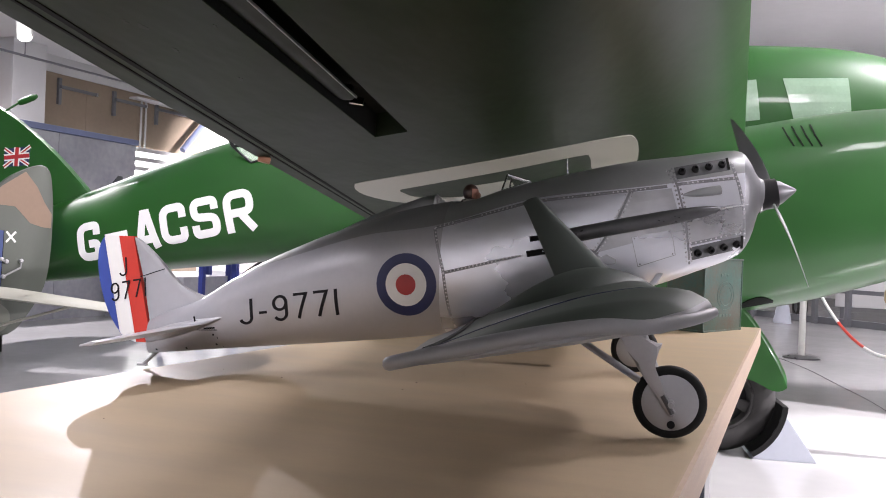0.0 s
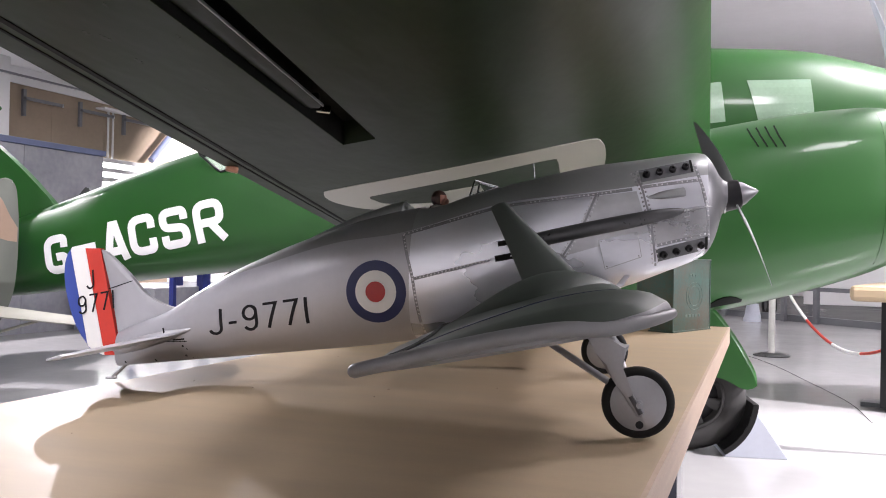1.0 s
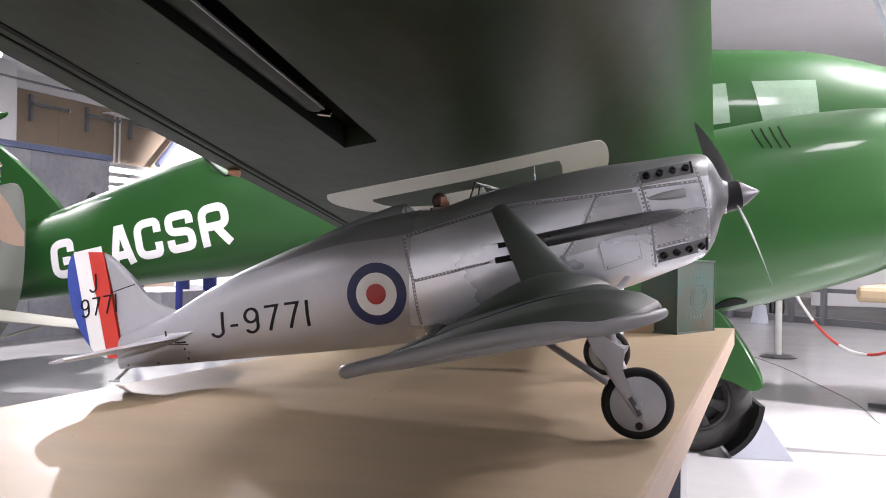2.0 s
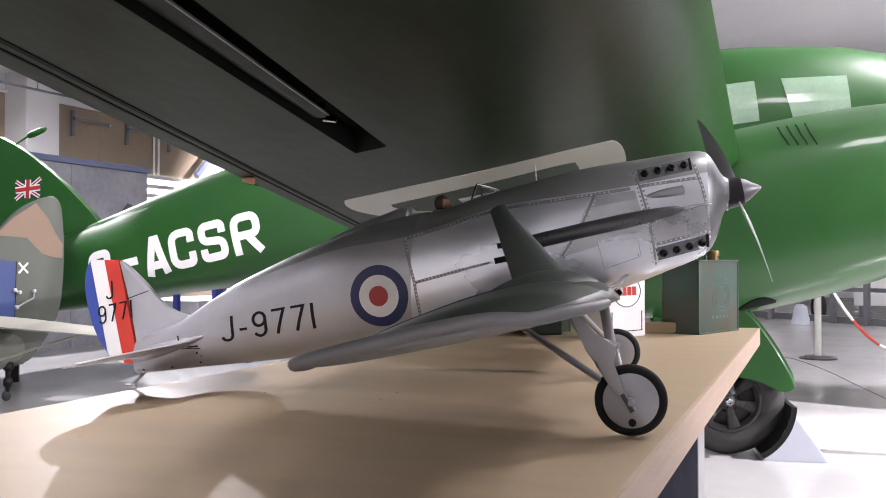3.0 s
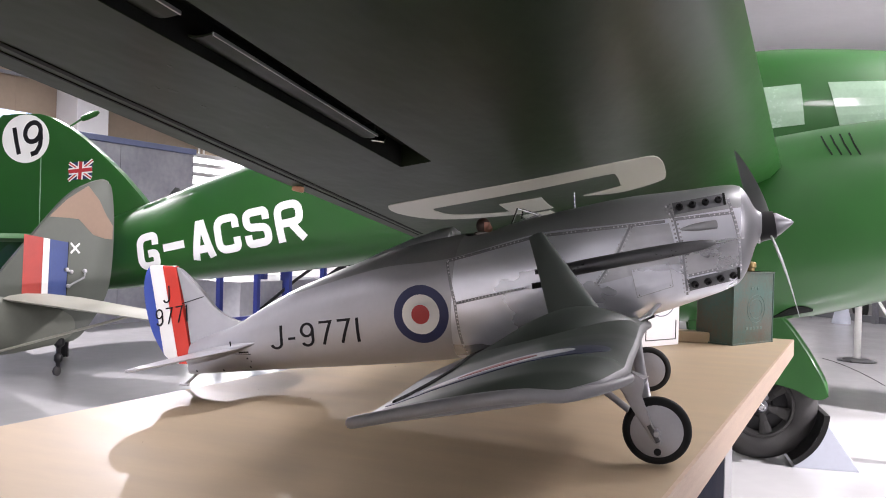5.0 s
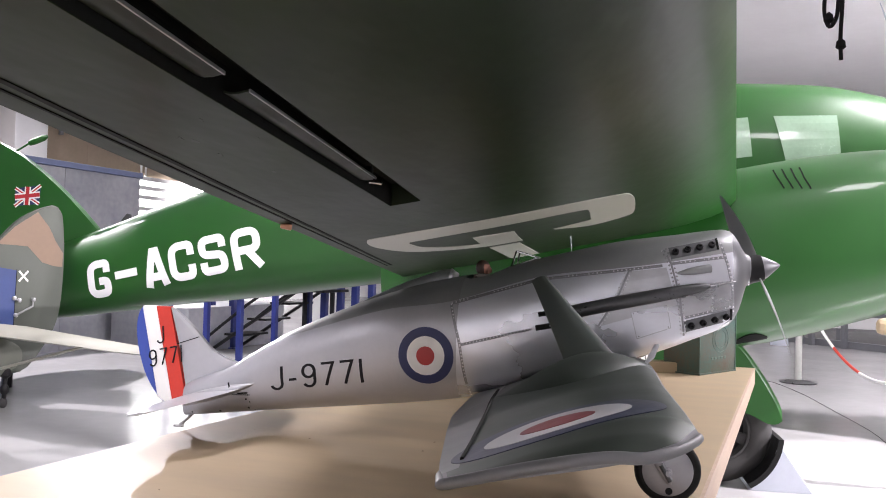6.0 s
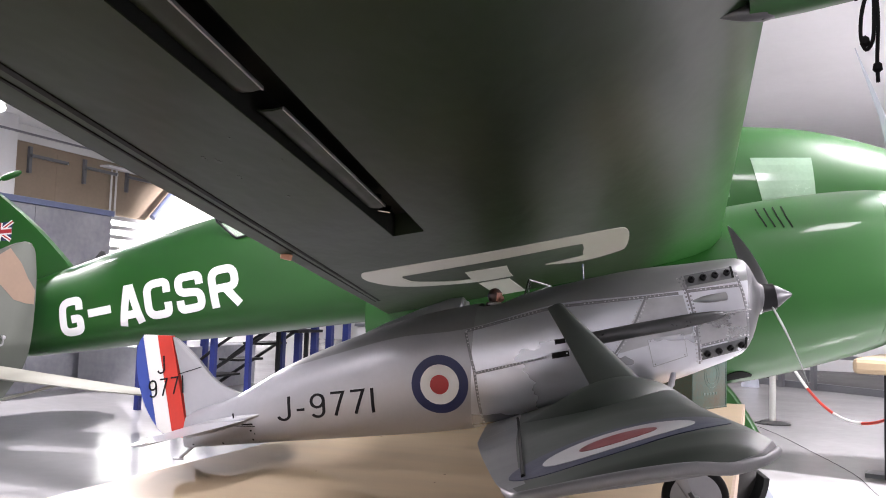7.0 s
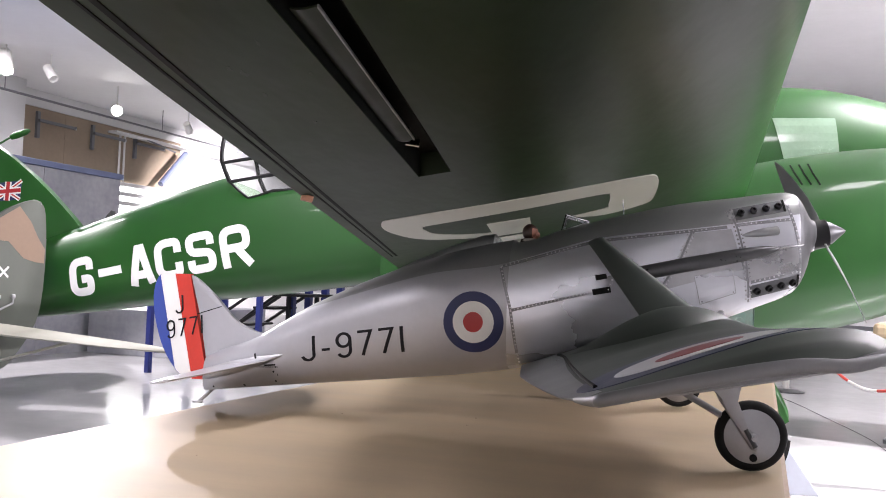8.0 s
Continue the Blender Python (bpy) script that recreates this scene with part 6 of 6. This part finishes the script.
for x, y in ((-5.61, 8.4), (-5.3, 8.4), (-4.264, 8.4), (-4.053, 8.4), (-3.846, 8.4), (-3.67, 8.42), (-3.48, 8.45), (-2.9, 8.5), (-2.3, 8.5)):
    post(x, y, 1.15)
steps = thing("boarding_steps", "black steel boarding steps with open treads", "steps", pose(-5.3, 7.9, 0))
for dy in (0.05, 0.6):
    part("stringer", tube([(0.05, dy, 0.02), (1.15, dy, 0.72)], 0.032, 8, flat=0.6), BLACK, steps)
    part("guard_rail", tube([(0.0, dy, 0.17), (0.5, dy, 0.54), (1.1, dy, 0.93)], 0.018, 8), BLACK, steps)
for k in range(3):
    part("tread", box(0.2 + 0.3 * k, 0.46 + 0.3 * k, 0.08, 0.57, 0.19 + 0.19 * k, 0.215 + 0.19 * k, 0.003), BLACK, steps)
part("landing", box(1.05, 1.5, 0.05, 0.6, 0.72, 0.75, 0.004), BLACK, steps)
for x in (1.1, 1.45):
    part("step_leg", box(x - 0.02, x + 0.02, 0.3, 0.34, 0, 0.72, 0.003), BLACK, steps)
bin_case = thing("white_cabinet", "small white cabinet standing on the hall floor", "cabinet", pose(-5.35, 10.2, 0))
part("cabinet_body", box(0, 0.32, 0, 0.4, 0, 0.72, 0.005), WHITE_PAINT, bin_case)
part("cabinet_door", box(0.02, 0.3, -0.014, -0.002, 0.04, 0.69, 0.003), WHITE_PAINT, bin_case)
case = thing("display_case", "pale grey display case with a glass front on the floor", "case", pose(-4.4, 10.6, 0))
part("case_body", box(0, 2.6, 0, 0.8, 0.0, 0.75, 0.006), WALL, case)
part("case_top", box(-0.03, 2.63, -0.03, 0.83, 0.752, 0.79, 0.004), RAIL_GREY, case)
case2 = thing("display_plinth", "low grey-blue display plinth beside the partition", "plinth", pose(-6.4, 7.6, 0))
part("plinth_body", box(0, 1.1, 0, 1.9, 0.0, 0.5, 0.006), PANEL_BLUE, case2)

# ---- right background: stanchion, chain, railing, cabinet ----
stanchion = thing("barrier_stanchion", "pale barrier post on a round dark foot", "stanchion", pose(0.92, 9.02, 0))
part("post", tube([(0, 0, 0.02), (0, 0, 0.88)], 0.031, 16), PALE_POST, stanchion, "", 40)
part("foot", lathe([(0, 0), (0, 0.17), (0.012, 0.17), (0.03, 0.1), (0.03, 0)], (0, 0, 0), (0, 0, 1), 32), DARK_METAL, stanchion, "round dark foot", 40)
chain = thing("barrier_chain", "red and white plastic barrier chain hanging between posts", "chain")
a, b = Vector((0.97, 8.98, 0.82)), Vector((1.95, 7.4, 0.45))
cuts = (0.0, 0.05, 0.25, 0.45, 0.65, 0.85, 1.0)
for k, (t0, t1) in enumerate(zip(cuts, cuts[1:])):
    seg = []
    for j in range(8):
        t = t0 + (t1 - t0) * j / 7
        p = a.lerp(b, t)
        p.z -= 0.72 * (4 * t * (1 - t)) * 0.62
        seg.append(tuple(p))
    part("chain_stretch", tube(seg, 0.013, 8), WHITE_PAINT if k % 2 else RED_BRIGHT, chain)
rail = thing("grey_railing", "grey steel railing along the far side of the hall", "railing", pose(0.2, 14.95, 0, 0, 0, -41))
for x in (-1.3, 0.0, 1.2, 1.78, 3.2, 4.6):
    part("rail_post", box(x - 0.035, x + 0.035, -0.035, 0.035, 0, 0.98, 0.003), RAIL_GREY, rail)
for z in (0.48, 0.9):
    part("rail_bar", box(-1.3, 4.6, 0.036, 0.07, z, z + 0.06, 0.003), RAIL_GREY, rail)
part("kerb_board", box(-1.4, 4.7, 0.08, 0.16, 0, 0.1, 0.004), RAIL_GREY, rail, "low dark kerb board")
bag = thing("white_sandbag", "crumpled white bag weight standing on the floor", "bag", pose(0.66, 13.8, 0, 0, 0, -30))
rnd = random.Random(3)
part("bag_body", grid([[((0.15 - 0.009 * k + rnd.uniform(-0.012, 0.012)) * math.cos(a) * (0.9 + 0.1 * math.cos(3 * a)), (0.11 - 0.008 * k + rnd.uniform(-0.01, 0.01)) * math.sin(a), 0.045 * k) for a in [j * math.tau / 16 for j in range(16)]] for k in range(7)], close=True)[0], CHALK, bag, "", 60)
part("bag_top", box(-0.05, 0.05, -0.04, 0.04, 0.262, 0.29, 0.01), CHALK, bag)
far_tyre = thing("rubber_wheel", "black rubber wheel standing beyond the railing", "wheel", pose(0.9, 14.9, 0))
part("tyre", lathe([(-0.07, 0.1), (-0.08, 0.15), (-0.06, 0.19), (0, 0.205), (0.06, 0.19), (0.08, 0.15), (0.07, 0.1)], (0, 0, 0.205), (1, 0.3, 0.205), 32), TYRE, far_tyre, "", 50)
part("rim", lathe([(-0.05, 0), (-0.06, 0.1), (0.06, 0.1), (0.05, 0)], (0, 0, 0.205), (1, 0.3, 0.205), 24), RAIL_GREY, far_tyre, "", 40)
cab = thing("black_cabinet", "black display stand with a wooden top board", "cabinet", pose(1.76, 6.9, 0, 0, 0, -14))
part("cabinet_body", box(0, 1.1, -0.9, 0.0, 0.03, 0.688, 0.006), BLACK, cab)
part("cabinet_top", box(-0.17, 1.15, -1.0, 0.1, 0.69, 0.79, 0.03), PLY, cab, "pale wooden top board")
part("cabinet_foot", box(-0.14, 1.1, -0.7, -0.55, 0.0, 0.028, 0.002), RAIL_GREY, cab)
for x, w, z in ((-0.9, 1.2, 1.9), (1.4, 1.6, 2.1), (3.6, 1.4, 1.9)):
    ob = thing("exhibit_board", "pale upright exhibit board beyond the railing", "board", pose(x, 14.6, 0), "exhibit boards beyond the railing")
    part("board", box(0, w, 0, 0.06, 0.25, z, 0.004), WALL, ob)
    for dx in (0.1, w - 0.1):
        part("board_leg", box(dx - 0.03, dx + 0.03, 0.061, 0.12, 0, 1.2, 0.003), RAIL_GREY, ob)
cable = thing("floor_cable", "thin black cable lying across the floor", "cable")
part("cable", tube(curve_points([(0.62, 9.0, 0.006), (0.77, 8.7, 0.006), (0.98, 8.05, 0.006), (1.16, 7.32, 0.006), (1.39, 6.34, 0.006), (1.46, 5.6, 0.006)], 6), 0.002, 6), CORD, cable)
